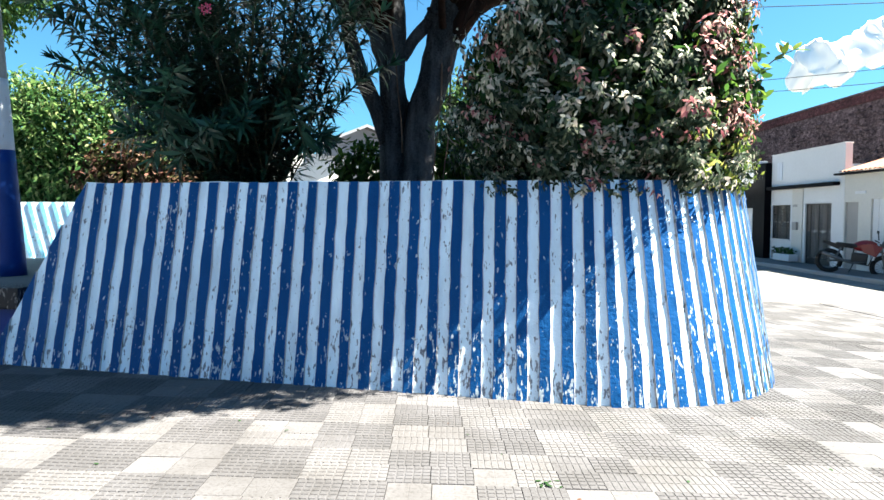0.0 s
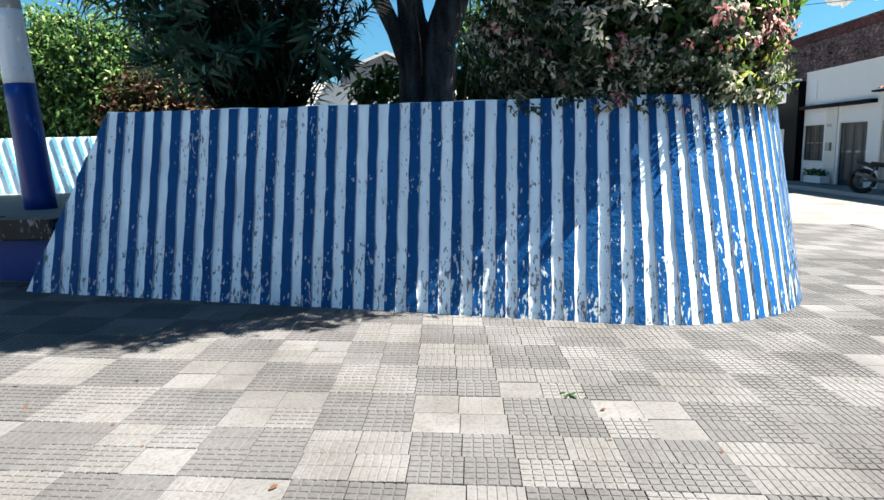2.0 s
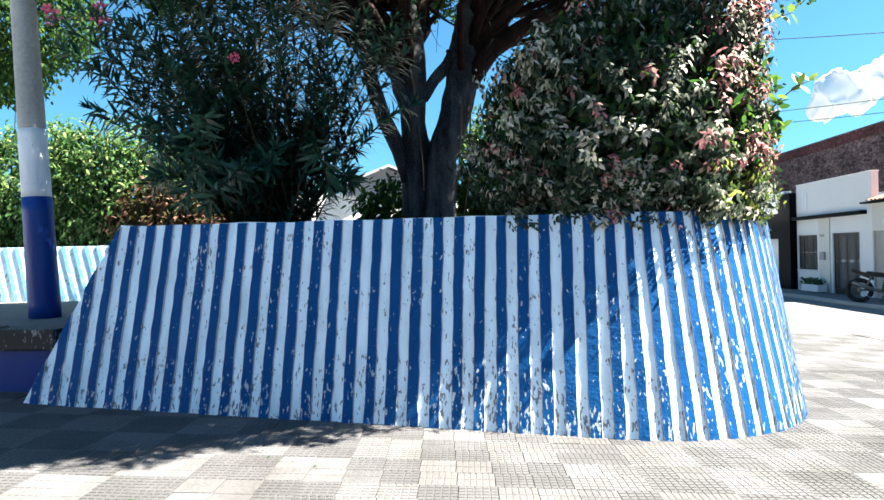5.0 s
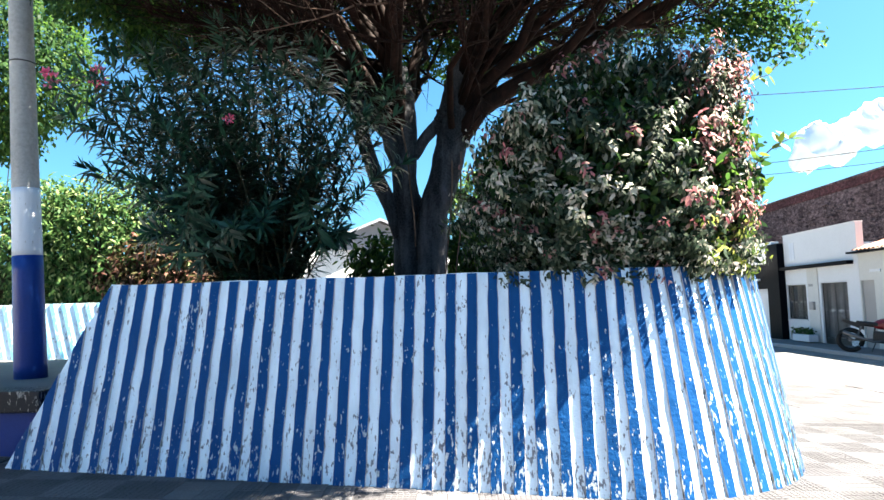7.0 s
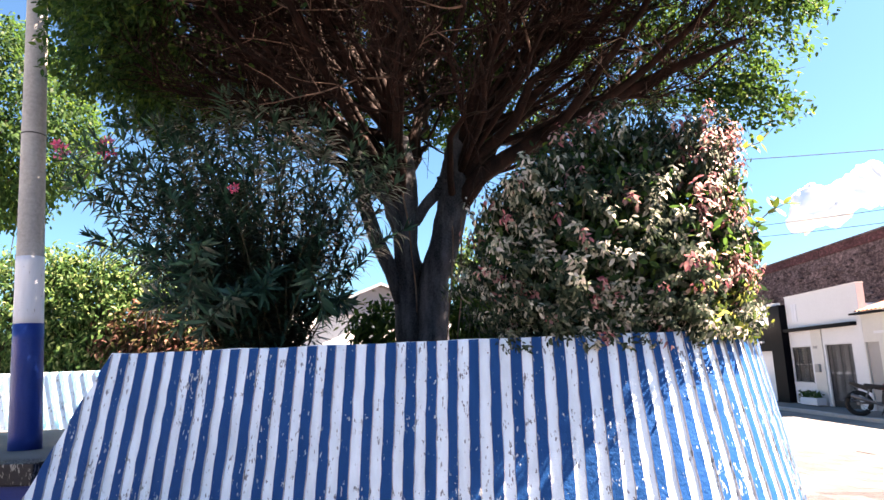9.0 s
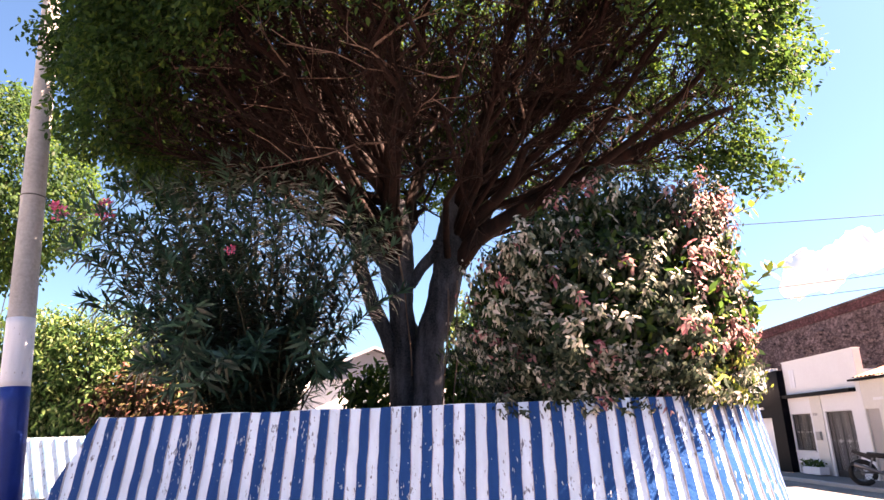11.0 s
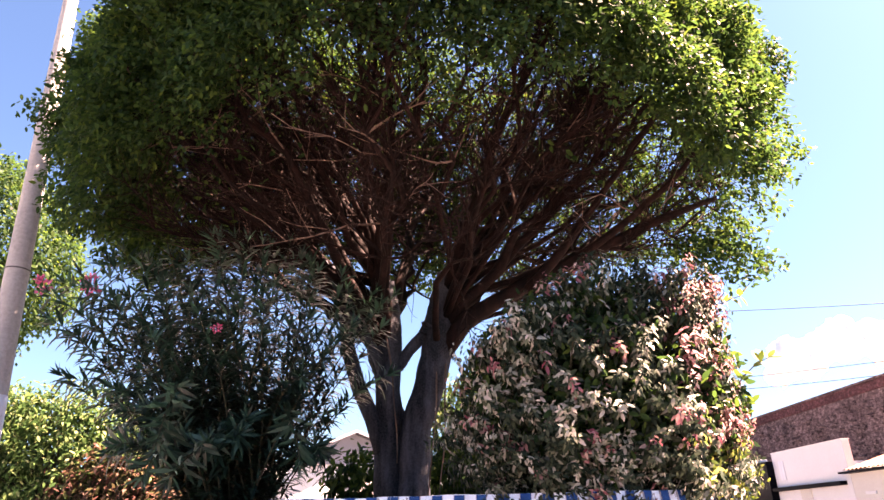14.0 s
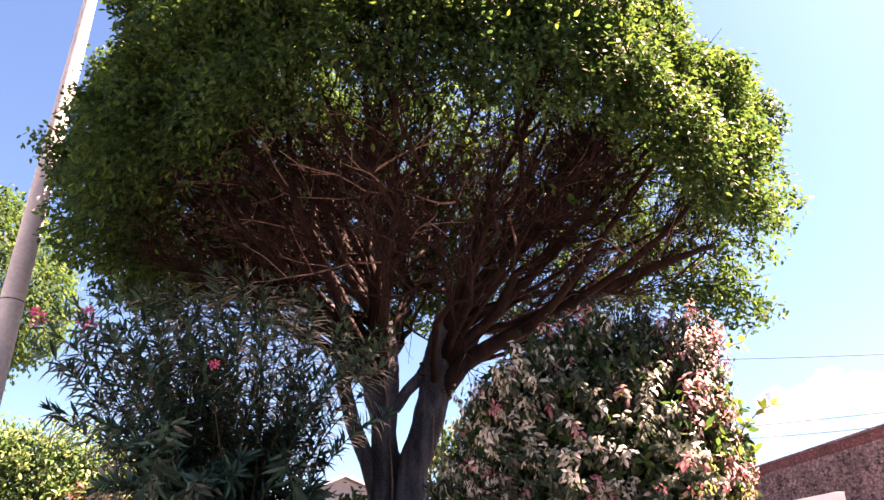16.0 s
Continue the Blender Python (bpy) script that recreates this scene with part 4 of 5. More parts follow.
def build_white_house():
    h = thing("white_house", "single-storey white plastered house with parapet, black ledge and iron grilles", "house", at=(FX, 22.4, BZ))
    h.matrix_world = Matrix.Identity(4)
    y0, y1 = 20.25, 24.78
    win, gate = (23.38, 24.70, 0.58, 1.84), (20.9, 22.42, BZ, 1.86)
    wall_with_holes("wall", y0, y1, BZ - 0.2, 3.70, [win, (gate[0], gate[1], BZ, gate[3])], M_PLASTER, h, 0.22, "white plaster facade")
    block("side_wall", (FX + 0.22, y0, BZ), (FX + 6, y0 + 0.2, 2.72), M_PLASTER, h)
    block("side_wall", (FX + 0.22, y1 - 0.2, BZ), (FX + 6, y1, 3.4), M_PLASTER, h)
    block("roof", (FX + 0.22, y0 + 0.2, 2.9), (FX + 6, y1 - 0.2, 2.98), M_CREAM, h)
    block("inner_wall", (FX + 0.75, y0 + 0.2, BZ), (FX + 0.85, y1 - 0.2, 2.9), M_CREAM, h)
    block("inner_floor", (FX + 0.22, y0 + 0.2, BZ - 0.1), (FX + 1.6, y1 - 0.2, BZ + 0.01), M_GREY, h)
    block("ledge", (FX - 0.22, 20.48, 2.40), (FX, y1 - 0.02, 2.52), M_BLACK, h, "black projecting ledge", 0.01)
    block("parapet_cap", (FX - 0.03, y0, 3.70), (FX + 0.25, y1, 3.73), M_PLASTER, h, "", 0.008)
    block("pilaster", (FX - 0.035, 22.55, BZ), (FX, 23.22, 2.40), M_CREAM, h, "cream pilaster", 0.006)
    block("parapet_panel", (FX - 0.025, 24.0, 2.75), (FX, 24.35, 3.40), M_POLE_W, h, "raised panel", 0.006)
    w = grille("window_grille", win[0] + 0.03, win[1] - 0.03, win[2] + 0.03, win[3] - 0.03, 2, h, "black iron window grille")
    g = grille("gate", gate[0] + 0.04, gate[1] - 0.04, gate[2] + 0.28, gate[3] - 0.03, 3, h, "black iron gate")
    block("backing", (FX + 0.14, gate[0], BZ + 0.02), (FX + 0.17, gate[1], gate[3]), M_PLASTER, h, "pale sheet behind the gate")
    block("backing", (FX + 0.14, win[0], win[2]), (FX + 0.17, win[1], win[3]), M_CREAM, h, "pale shutter behind the grille")
    block("kick_plate", (FX + 0.03, gate[0] + 0.04, BZ + 0.02), (FX + 0.07, gate[1] - 0.04, BZ + 0.27), M_IRON, g)
    block("window_sill", (FX - 0.05, win[0] - 0.04, win[2] - 0.04), (FX + 0.05, win[1] + 0.03, win[2]), M_PLASTER, h, "", 0.008)
    block("meter_box", (FX - 0.12, 22.78, 0.94), (FX - 0.035, 23.05, 1.22), M_GREY, h, "small grey meter box", 0.012)
    for k in range(3):
        block("number_bar", (FX - 0.045, 22.86 + k * 0.10, 1.75), (FX - 0.036, 22.93 + k * 0.10, 1.84), M_GREY, h, "", 0.002)
    block("vent", (FX - 0.02, 24.42, BZ + 0.12), (FX, 24.66, BZ + 0.42), M_GREY, h, "", 0.008)
    # flower box by the gate
    fb = thing("flower_box", "white cement flower box with low green plants", "planter", at=(FX - 0.3, 23.1, BZ + 0.12))
    bm = bmesh.new()
    box(bm, (-0.16, -0.55, 0), (0.16, 0.55, 0.24), 0.015)
    part("trough", bm, M_PLASTER, fb)
    n = 320
    P = np.stack([rng.uniform(-0.12, 0.12, n), rng.uniform(-0.5, 0.7, n), rng.uniform(0.2, 0.42, n)], 1)
    Ln = rng.uniform(0.07, 0.14, n)
    leaf_object("plants", leaf_arrays(P, rand_dirs(n) + [0, 0, 0.4], rand_dirs(n), Ln, Ln * 0.5), M_FIG, fb, "low green plants")


def build_tiled_house():
    h = thing("tiled_house", "low cream house with clay tiled roof, grey door and white garage", "house")
    y0, y1 = 9.0, 20.24
    door, garage = (19.54, 20.44 - 0.25, BZ, 1.86), (15.2, 18.95, BZ, 1.93)
    wall_with_holes("wall", y0, y1, BZ - 0.2, 2.70, [door, garage], M_CREAM, h, 0.22, "cream plaster facade")
    block("door", (FX + 0.06, door[0], BZ), (FX + 0.10, door[1], 1.86), M_GREY, h, "plain grey sheet door")
    for k in range(14):
        a = garage[0] + (garage[1] - garage[0]) * k / 14
        block("garage_slat", (FX + 0.05, a + 0.008, BZ), (FX + 0.09, a + (garage[1] - garage[0]) / 14 - 0.008, 1.93), M_PLASTER, h, "", 0.006)
    for y in (16.0, 17.6, 19.2):
        block("trim", (FX - 0.02, y, 2.1), (FX, y + 0.5, 2.18), M_PLASTER, h, "", 0.004)
    block("gutter", (FX - 0.25, y0, 2.70), (FX + 0.0, y1 + 0.2, 2.76), M_BLACK, h, "dark gutter edge", 0.01)
    block("side_wall", (FX + 0.22, y1 - 0.2, BZ), (FX + 5, y1, 2.7), M_CREAM, h)
    # roof: rows of half-round clay tiles on a slope
    V, F = [], []
    n_u = 56
    rows = [(FX - 0.2, 2.78), (FX + 4.6, 4.25)]
    width = y1 - y0
    m = n_u * 4
    for x, z in rows:
        for k in range(m + 1):
            V.append((x, y0 + width * k / m, z + 0.045 * abs(math.sin(math.pi * k / 4))))
    for k in range(m):
        F.append((k, k + 1, m + 2 + k, m + 1 + k))
    raw("roof", V, F, M_ROOF, h, "orange clay tile roof")
    # gable mass behind
    raw("gable", [(FX + 3, 19.4, 2.8), (FX + 3, 16.0, 2.8), (FX + 3, 17.5, 4.3), (FX + 3.2, 19.4, 2.8), (FX + 3.2, 16.0, 2.8), (FX + 3.2, 17.5, 4.3)],
        [(0, 1, 2), (5, 4, 3), (0, 2, 5, 3), (1, 4, 5, 2)], M_CREAM, h, "small gable")


def build_dark_garage():
    h = thing("dark_garage", "dark fronted garage building with white shutter and sign board", "garage")
    block("pillar", (FX - 0.25, 24.80, BZ), (FX + 0.3, 25.75, 3.45), M_BLACK, h, "black tiled pillar", 0.01)
    block("fascia", (FX - 0.1, 25.75, 1.75), (FX + 0.3, 31.5, 2.75), M_BLACK, h, "black fascia", 0.01)
    block("upper_wall", (FX, 25.75, 2.75), (FX + 0.3, 31.5, 3.6), M_PLASTER, h)
    block("shutter", (FX + 0.05, 26.1, BZ), (FX + 0.12, 31.0, 1.75), M_PLASTER, h, "white shutter")
    block("side_pillar", (FX - 0.05, 25.76, BZ), (FX + 0.2, 26.1, 1.75), M_GREY, h)
    block("sign_board", (FX - 0.9, 26.2, 2.25), (FX - 0.8, 28.0, 3.15), M_POLE_W, h, "white sign board")
    block("sign_arm", (FX - 0.8, 27.0, 2.7), (FX, 27.05, 2.76), M_IRON, h)
    block("lamp", (FX - 0.2, 26.6, 2.08), (FX - 0.1, 26.8, 2.16), M_POLE_W, h, "small white lamp")


def build_brick_backwall():
    w = thing("tall_brick_wall", "tall old rough brick wall behind the houses with maroon coping", "wall")
    x, y0, y1 = 17.2, 8.0, 46.0
    # courses of uneven brick relief
    r = random.Random(31)
    V, F = [], []
    z = -0.3
    top = 6.5
    while z < top - 0.3:
        hgt = r.uniform(0.07, 0.15)
        y = y0 + r.uniform(0, 0.4)
        while y < y1:
            ln = r.uniform(0.15, 0.55)
            jag = [r.uniform(-0.035, 0.035) for _ in range(4)]
            if 2.2 < z < top - 0.68 and y < 40:
                d = max(0.012, r.gauss(0.03, 0.05))
                o = len(V)
                a, b, c, e = y + 0.02, y + ln - 0.02, z + 0.02, z + hgt - 0.02
                V += [(x - d, a + 0.01, c + 0.01 + jag[0]), (x - d * 0.6, b - 0.01, c + 0.01 + jag[1]), (x - d, b - 0.01, e - 0.01 + jag[2]), (x - d * 0.7, a + 0.01, e - 0.01 + jag[3]), (x + 0.02, a, c), (x + 0.02, b, c), (x + 0.02, b, e), (x + 0.02, a, e)]
                F += [(o, o + 3, o + 2, o + 1), (o, o + 1, o + 5, o + 4), (o + 1, o + 2, o + 6, o + 5), (o + 2, o + 3, o + 7, o + 6), (o + 3, o, o + 4, o + 7)]
            y += ln
        z += hgt
    block("core", (x, y0, -0.3), (x + 0.3, y1, top - 0.25), M_BRICK, w, "rough mortar core")
    tagged(raw("bricks", V, F, M_BRICK, w, "uneven dark bricks"), kind="stuff")
    block("coping", (x - 0.08, y0, top - 0.42), (x + 0.38, y1, top - 0.05), M_MAROON, w, "stained maroon coping", 0.02)
    block("coping_edge", (x - 0.14, y0, top - 0.05), (x + 0.42, y1, top + 0.03), M_BRICK, w, "", 0.015)
    # no hole is cut: a black block gives the shade of an opening
    block("opening", (x - 0.16, 23.2, 4.15), (x - 0.07, 24.2, 4.65), M_BLACK, w, "black block standing in for a small shaded opening", 0.01)


def build_far_house():
    """Pale house glimpsed under the crown."""
    h = thing("pale_house", "sunlit white house with low gabled roof beyond the planter", "house")
    block("wall", (-8.5, 19.0, -0.2), (1.5, 19.3, 3.2), M_PLASTER, h, "sunlit white wall")
    raw("gable_wall", [(-3.6, 18.9, 3.15), (-1.0, 18.9, 3.15), (-1.0, 18.9, 3.5), (-2.45, 18.9, 3.98), (-3.6, 18.9, 3.5), (-3.6, 19.3, 3.15), (-1.0, 19.3, 3.15), (-1.0, 19.3, 3.5), (-2.45, 19.3, 3.98), (-3.6, 19.3, 3.5)],
        [(0, 1, 2, 3, 4), (9, 8, 7, 6, 5), (0, 5, 6, 1), (1, 6, 7, 2), (4, 9, 5, 0)], M_SHEET, h, "grey gable end")
    V = [(-3.9, 18.6, 3.46), (-2.45, 18.6, 4.07), (-0.7, 18.6, 3.46), (-3.9, 23, 3.46), (-2.45, 23, 4.07), (-0.7, 23, 3.46), (-3.9, 18.6, 3.38), (-2.45, 18.6, 3.99), (-0.7, 18.6, 3.38)]
    raw("roof", V, [(0, 1, 4, 3), (1, 2, 5, 4), (6, 7, 1, 0), (7, 8, 2, 1)], M_SHEET, h, "grey sheet roof")
    block("window", (-2.5, 18.86, 2.2), (-1.5, 18.995, 3.0), M_GREY, h, "grey shuttered window")
    h.matrix_world = Matrix.Translation((-2.5, 19, 0)) @ Matrix.Rotation(radians(26), 4, "Z") @ Matrix.Translation((2.5, -19, 0))


def build_motorcycle():
    m = thing("motorcycle", "red trail motorcycle parked on its side stand by the kerb", "motorcycle")

    def wheel(c):
        w = new("wheel")
        w.parent = m
        w.location = c
        ring = [(math.cos(a) * 0.29, 0, math.sin(a) * 0.29) for a in [2 * math.pi * k / 28 for k in range(29)]]
        v, f = tube(ring, [0.062] * 29, 10, False)
        raw("tyre", v, f, M_RUBBER, w, "black knobbly tyre", True)
        ring = [(p[0] * 0.82, 0, p[2] * 0.82) for p in ring]
        v, f = tube(ring, [0.018] * 29, 6, False)
        raw("rim", v, f, M_IRON, w, "", True)
        rods("spokes", [[(0, 0.02 * (-1) ** k, 0), (math.cos(a) * 0.24, 0, math.sin(a) * 0.24)] for k, a in enumerate([2 * math.pi * k / 16 for k in range(16)])], 0.004, M_IRON, w, "", 4)
        v, f = tube([(0, -0.06, 0), (0, 0.06, 0)], [0.05, 0.05], 12)
        raw("hub", v, f, M_STEEL, w)
    wheel((-0.66, 0, 0.34))
    wheel((0.68, 0, 0.34))
    bm = bmesh.new()
    bmesh.ops.create_uvsphere(bm, u_segments=20, v_segments=12, radius=1.0, matrix=Matrix.Translation((0.14, 0, 0.88)) @ Matrix.Rotation(radians(-12), 4, "Y") @ Matrix.Diagonal((0.30, 0.15, 0.16, 1)))
    part("fuel_tank", bm, M_REDPAINT, m, "glossy red fuel tank")
    bm = box(bmesh.new(), (-0.56, -0.12, 0.80), (0.0, 0.12, 0.90), 0.04)
    part("seat", bm, M_SEAT, m, "black vinyl seat")
    raw("tail", [(-0.90, -0.07, 0.93), (-0.90, 0.07, 0.93), (-0.35, 0.12, 0.80), (-0.35, -0.12, 0.80), (-0.90, -0.07, 0.84), (-0.90, 0.07, 0.84), (-0.35, 0.12, 0.66), (-0.35, -0.12, 0.66)],
        [(0, 3, 2, 1), (4, 5, 6, 7), (0, 1, 5, 4), (1, 2, 6, 5), (0, 4, 7, 3), (2, 3, 7, 6)], M_SEAT, m, "dark tail cowl")
    for s in (-1, 1):
        sh = [(0.04, 0.15, 0.90), (0.30, 0.19, 0.97), (0.56, 0.17, 0.90), (0.44, 0.19, 0.60), (0.12, 0.14, 0.70)]
        raw("side_shroud", [(x, s * y, z) for x, y, z in sh] + [(x, s * (y - 0.05), z) for x, y, z in sh],
            [(0, 1, 2, 3, 4), (9, 8, 7, 6, 5)] + [(i, i + 5, (i + 1) % 5 + 5, (i + 1) % 5) for i in range(5)], M_REDPAINT, m, "red side shroud")
        rods("fork", [[(0.68, s * 0.09, 0.34), (0.50, s * 0.09, 0.98)]], 0.024, M_STEEL, m)
        rods("swingarm", [[(-0.66, s * 0.08, 0.34), (-0.12, s * 0.09, 0.42)]], 0.025, M_STEEL, m)
        rods("shock_absorber", [[(-0.52, s * 0.11, 0.40), (-0.42, s * 0.10, 0.76)]], 0.03, M_STEEL, m)
        rods("mirror", [[(0.44, s * 0.28, 1.08), (0.40, s * 0.34, 1.28)]], 0.008, M_IRON, m)
        block("mirror_head", (0.37, s * 0.34 - 0.06, 1.26), (0.41, s * 0.34 + 0.06, 1.34), M_SEAT, m, "", 0.015)
    rods("handlebar", [[(0.36, -0.38, 1.06), (0.46, -0.12, 1.02), (0.46, 0.12, 1.02), (0.36, 0.38, 1.06)]], 0.014, M_IRON, m)
    block("engine", (-0.14, -0.13, 0.34), (0.26, 0.13, 0.66), M_IRON, m, "dark finned engine", 0.04)
    rods("frame", [[(-0.1, 0, 0.78), (-0.12, 0, 0.36), (0.3, 0, 0.34), (0.46, 0, 0.92), (-0.1, 0, 0.78), (-0.6, 0, 0.80)]], 0.022, M_IRON, m)
    v, f = tube([(0.25, -0.15, 0.45), (-0.1, -0.17, 0.36), (-0.5, -0.17, 0.46), (-0.85, -0.17, 0.56)], [0.025, 0.03, 0.055, 0.05], 10)
    raw("exhaust", v, f, M_STEEL, m, "steel exhaust", True)
    bm = bmesh.new()
    bmesh.ops.create_uvsphere(bm, u_segments=14, v_segments=8, radius=0.11, matrix=Matrix.Translation((0.60, 0, 0.98)) @ Matrix.Diagonal((0.7, 1, 1.1, 1)))
    part("headlight", bm, M_STEEL, m)
    bm = box(bmesh.new(), (0.42, -0.06, 0.72), (1.0, 0.06, 0.76), 0.02)
    bmesh.ops.rotate(bm, verts=bm.verts, cent=(0.6, 0, 0.74), matrix=Matrix.Rotation(radians(12), 3, "Y"))
    part("front_mudguard", bm, M_REDPAINT, m)
    rods("side_stand", [[(-0.05, 0.1, 0.36), (-0.15, 0.30, 0.0)]], 0.014, M_IRON, m)
    m.matrix_world = pose(11.57, 18.42, BZ + 0.01, 0, 7, -32)


def build_street_edges():
    k = thing("kerb", "low worn stone kerb in front of the houses", "kerb", kind="structure")
    y = 9.0
    r = random.Random(2)
    while y < 40:
        ln = r.uniform(0.8, 1.1)
        block("kerb_stone", (FX - 1.55, y, BZ - 0.1), (FX - 1.38, y + ln - 0.015, BZ + 0.10 + r.uniform(-0.01, 0.01)), M_GREY, k, "", 0.02)
        y += ln
    block("footway", (FX - 1.38, 9.0, BZ - 0.1), (FX, 40, BZ + 0.085), M_GROUND, k, "grey cement footway", 0.005)


def build_enclosure():
    """Unseen plain fronts added behind and at the side to control the fill light."""
    w = thing("fill_control_wall", "unseen plain plastered fronts added to control sky fill", "wall", kind="structure")
    block("front", (-26, -8.3, -0.5), (24, -8.0, 4.2), M_CREAM, w)
    block("side_front", (-18.3, -8.0, -0.5), (-18, 9, 4.0), M_CREAM, w)


def build_cables():
    for a, b, sag in (((3.0, 30.0, 10.9), (30.0, 14.0, 7.5), 0.6), ((9, 40, 9.0), (24, 18, 6.9), 0.3), ((9, 40, 8.7), (24, 18, 6.6), 0.57), ((-16, 22, 5.6), (-5.33, 7.63, 6.2), 0.4)):
        a, b = Vector(a), Vector(b)
        pts = [a.lerp(b, t / 16) - Vector((0, 0, sag * 4 * (t / 16) * (1 - t / 16))) for t in range(17)]
        v, f = tube(pts, [0.014] * 17, 6)
        tagged(raw("power_cable", v, f, M_CABLE), "thin dark overhead power cable over the street", "cable", "power cables")


def build_cloud():
    r = random.Random(14)
    bm = bmesh.new()
    for k in range(46):
        t = k / 33
        p = Vector((430 + 240 * t + r.uniform(-14, 14), 760, 168 + 44 * math.sin(math.pi * min(1, t * 1.3)) * r.uniform(0.2, 1.0) + 10 * r.random()))
        bmesh.ops.create_icosphere(bm, subdivisions=4, radius=r.uniform(10, 27), matrix=Matrix.Translation(p))
    for v in bm.verts:
        q = v.co * 0.035
        v.co += Vector((noise.noise(q), noise.noise(q + Vector((4, 0, 0))), noise.noise(q + Vector((0, 6, 0))))) * 14
        v.co += Vector((noise.noise(q * 3), noise.noise(q * 3 + Vector((4, 0, 0))), noise.noise(q * 3 + Vector((0, 6, 0))))) * 6
    ob = part("cloud", bm, M_CLOUD)
    ob.data.shade_smooth()
    tagged(ob, "bright white cumulus cloud low over the houses", "cloud", kind="structure")


build_white_house()
build_tiled_house()
build_dark_garage()
build_brick_backwall()
build_far_house()
build_motorcycle()
build_street_edges()
build_enclosure()
build_cables()
build_cloud()


# ---- pavement of grooved cement tiles, in blocks of four ----
OX, OY = -0.798, 4.412
UX, UY = Vector((0.480, 0.002)), Vector((0.023, -0.474))


def tile_mesh(kind):
    """A square tile, 0.24 by 0.237 m, with pads between shallow grooves."""
    w, h, t = UX.x / 2 - 0.0035, -UY.y / 2 - 0.0035, 0.045
    V = [(0, 0, -t), (w, 0, -t), (w, h, -t), (0, h, -t), (0, 0, -0.0038), (w, 0, -0.0038), (w, h, -0.0038), (0, h, -0.0038)]
    F = [(0, 1, 5, 4), (1, 2, 6, 5), (2, 3, 7, 6), (3, 0, 4, 7), (4, 5, 6, 7)]
    nx, ny, gap, top = {"grid": (5, 5, 0.0075, 0.0), "bar": (6, 2, 0.006, -0.001), "worn": (2, 2, 0.003, -0.003)}[kind]
    for i in range(nx):
        for j in range(ny):
            a, b = w * i / nx + gap / 2 * (i > 0), w * (i + 1) / nx - gap / 2 * (i < nx - 1)
            c, d = h * j / ny + gap / 2 * (j > 0), h * (j + 1) / ny - gap / 2 * (j < ny - 1)
            o = len(V)
            e = 0.002
            V += [(a + e, c + e, top), (b - e, c + e, top), (b - e, d - e, top), (a + e, d - e, top), (a, c, -0.0038), (b, c, -0.0038), (b, d, -0.0038), (a, d, -0.0038)]
            F += [(o, o + 1, o + 2, o + 3), (o + 4, o + 5, o + 1, o), (o + 5, o + 6, o + 2, o + 1), (o + 6, o + 7, o + 3, o + 2), (o + 7, o + 4, o, o + 3)]
    return V, F


def inside_planter(x, y):
    if y < 5.0 or x < -4.3:
        return x < -4.0 and y > 6.05
    p = Vector((x, y))
    if (p - TURN).dot(ALONG) < 0:
        return (p - LEFT).dot(INTO) > 0.12
    return (p - CENTRE).length < RADIUS - 0.12 or y > 7.0 and x < 3.2


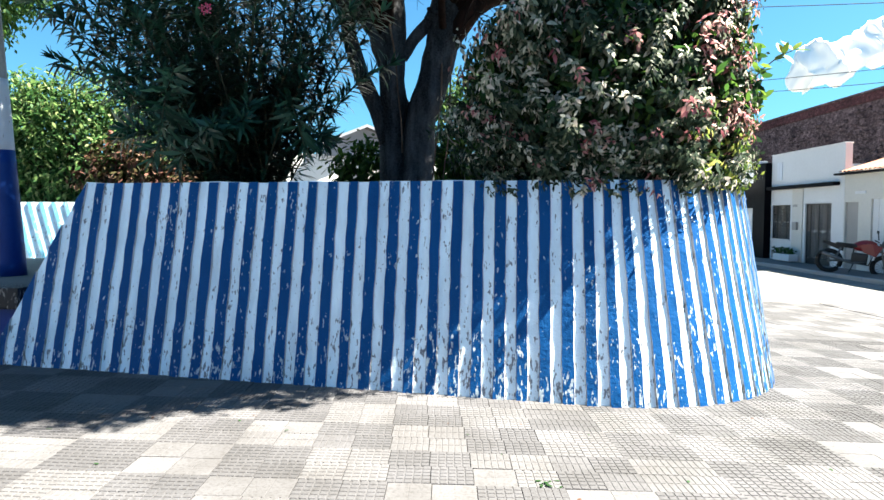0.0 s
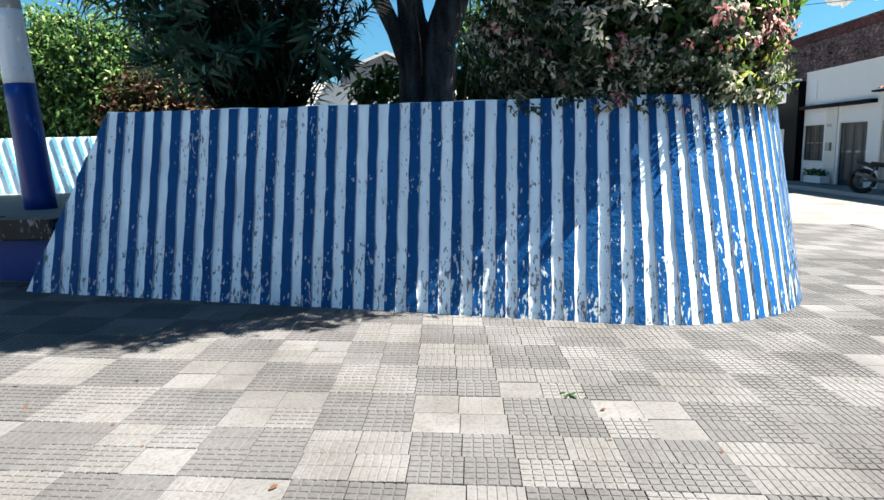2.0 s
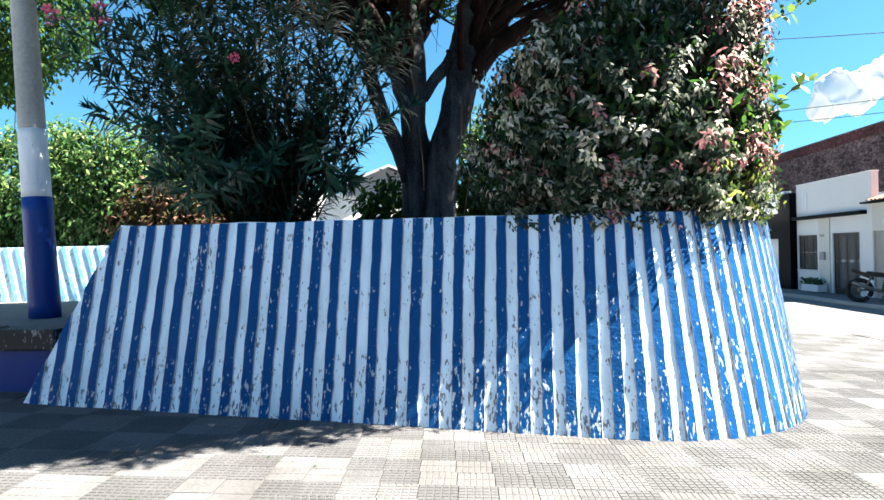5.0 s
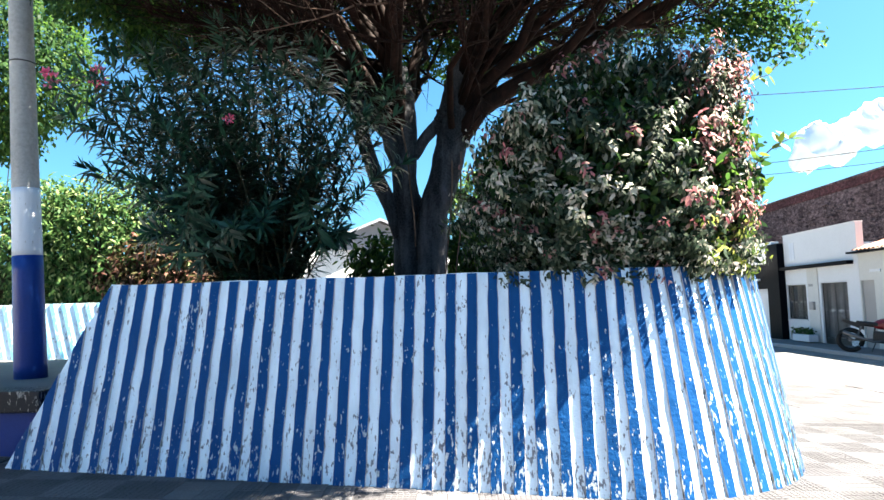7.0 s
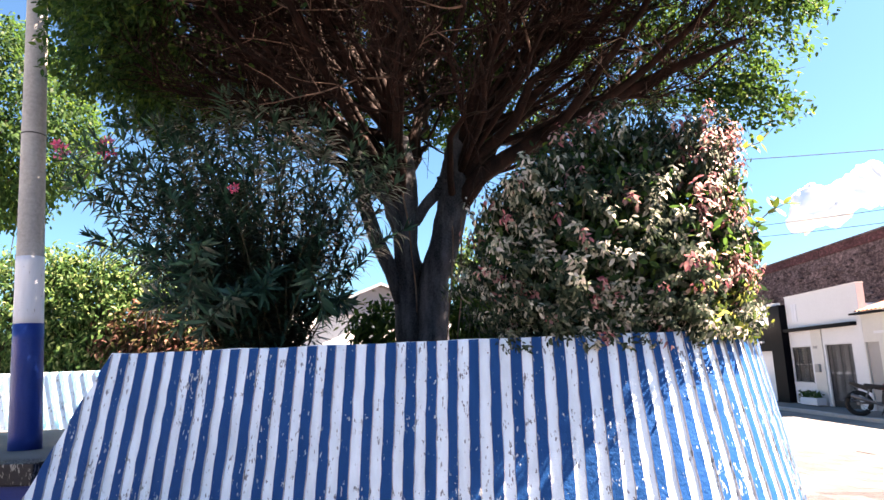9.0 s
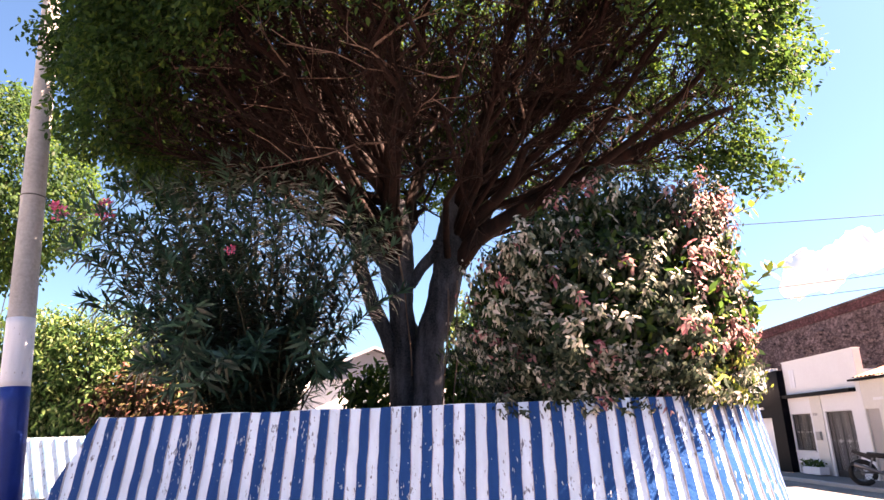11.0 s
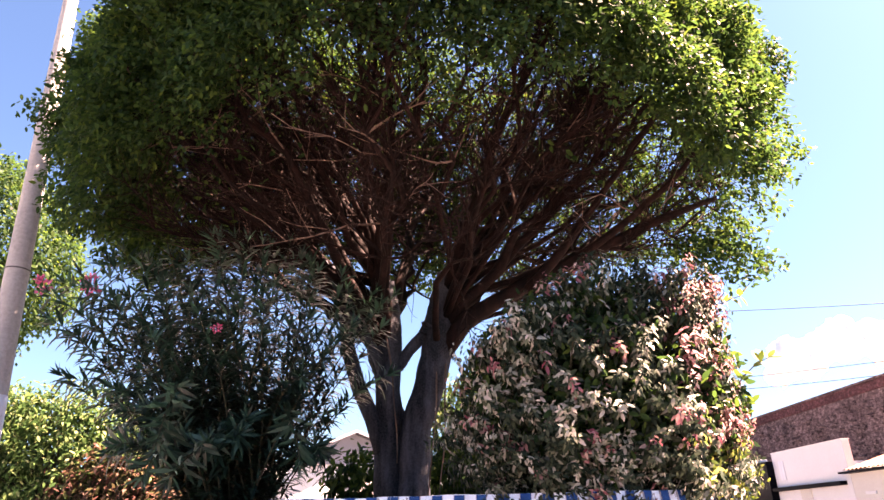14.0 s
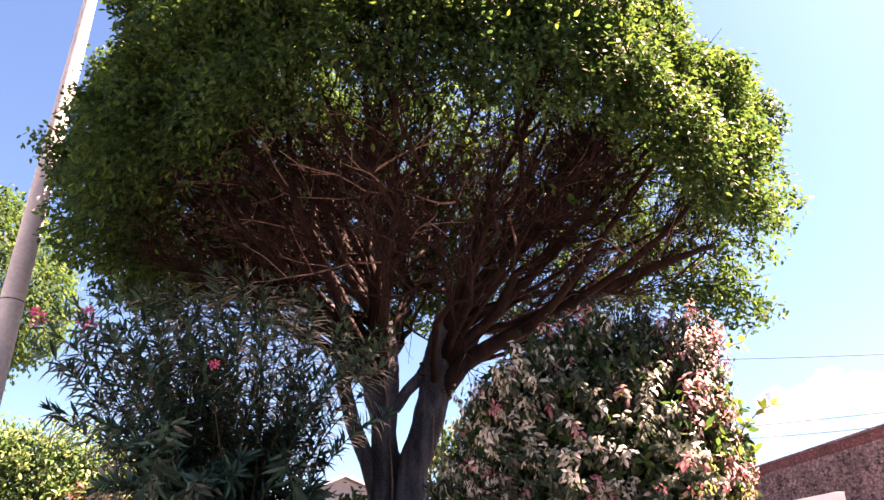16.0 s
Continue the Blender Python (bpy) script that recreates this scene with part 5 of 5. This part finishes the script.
def build_pavement():
    pave = thing("pavement", "sunlit pavement of grooved cement tiles in light and grey blocks", "pavement", kind="structure")
    slope = Vector((1, 0, -0.035)).normalized()
    shapes = {k: tile_mesh(k) for k in ("grid", "bar", "worn")}
    shared = {}
    for k, (V, F) in shapes.items():
        for tone, mat in (("l", M_TILE_L), ("d", M_TILE_D)):
            me = bpy.data.meshes.new("paving_tile")
            me.from_pydata(V, [], F)
            me.materials.append(mat)
            shared[k, tone] = me
    r = random.Random(77)
    rest = {"l": ([], []), "d": ([], [])}
    for j in range(-17, 28):
        for i in range(-13, 18):
            dark = (i + j) % 2 == 0
            if r.random() < 0.05:
                dark = not dark
            style = r.choice(("grid", "grid", "grid", "bar")) if dark else r.choice(("grid", "grid", "bar", "bar", "worn"))
            for a in (0, 1):
                for b in (0, 1):
                    p = Vector((OX, OY)) + UX * (i + a / 2) + UY * (j + b / 2 + 0.5)
                    c = p + UX * 0.25 - UY * 0.25
                    if inside_planter(c.x, c.y) or r.random() < 0.004:
                        continue
                    st = style if r.random() < 0.72 else r.choice(("grid", "bar", "worn") if not dark else ("grid", "bar"))
                    if c.y > 8.5 or c.y < 1.3:
                        st = "worn"
                    tone = "d" if dark else "l"
                    z = ground_z(p.x) + 0.004 + r.uniform(-0.0015, 0.0015)
                    tilt = r.uniform(-0.003, 0.003)
                    m = Matrix((( slope.x, 0.0, 0, p.x), (0.0, 1.0, 0, p.y), (slope.z + tilt, r.uniform(-0.004, 0.004), 1, z), (0, 0, 0, 1)))
                    if -2.0 < c.x < 2.6 and 2.5 < c.y < 5.3:
                        ob = new("paving_tile", shared[st, tone])
                        ob.parent = pave
                        ob.matrix_local = m
                    else:
                        V, F = shapes[st]
                        RV, RF = rest[tone]
                        o = len(RV)
                        RV += [tuple(m @ Vector(v)) for v in V]
                        RF += [tuple(q + o for q in f) for f in F]
    for tone, mat in (("l", M_TILE_L), ("d", M_TILE_D)):
        tagged(raw("outer_tiles", *rest[tone], mat, pave, "grooved cement tiles further out"), kind="stuff")
    bed = [(-7.2, -9.0, ground_z(-7.2) - 0.008), (7.0, -9.0, ground_z(7.0) - 0.008), (7.0, 12.6, ground_z(7.0) - 0.008), (-7.2, 12.6, ground_z(-7.2) - 0.008)]
    raw("mortar_bed", bed, [(0, 1, 2, 3)], M_JOINT, pave, "dark mortar bed")


build_pavement()


def build_litter():
    """A few dry leaves on the tiles and at the wall's foot."""
    r = random.Random(63)
    me = leaf_mesh_one("fallen_leaf", M_FIG, 0.05, 0.022)
    me_dry = leaf_mesh_one("fallen_leaf", M_RED, 0.06, 0.03)
    for k in range(46):
        if k < 12:
            x, y = 0.62 + r.uniform(-0.07, 0.07), 3.52 + r.uniform(-0.04, 0.04)
        else:
            x = r.uniform(-3.8, 4.5)
            y = r.uniform(2.2, 5.0)
        ob = new("fallen_leaf", me if k < 12 or k % 3 == 0 else me_dry)
        ob.matrix_world = pose(x, y, ground_z(x) + 0.010, r.uniform(-12, 12), r.uniform(-12, 12), r.uniform(0, 360)) @ Matrix.Scale(r.uniform(0.5, 1.0), 4)
        tagged(ob, "small dry fallen leaf lying on the pavement", "leaf", "fallen leaves")


build_litter()
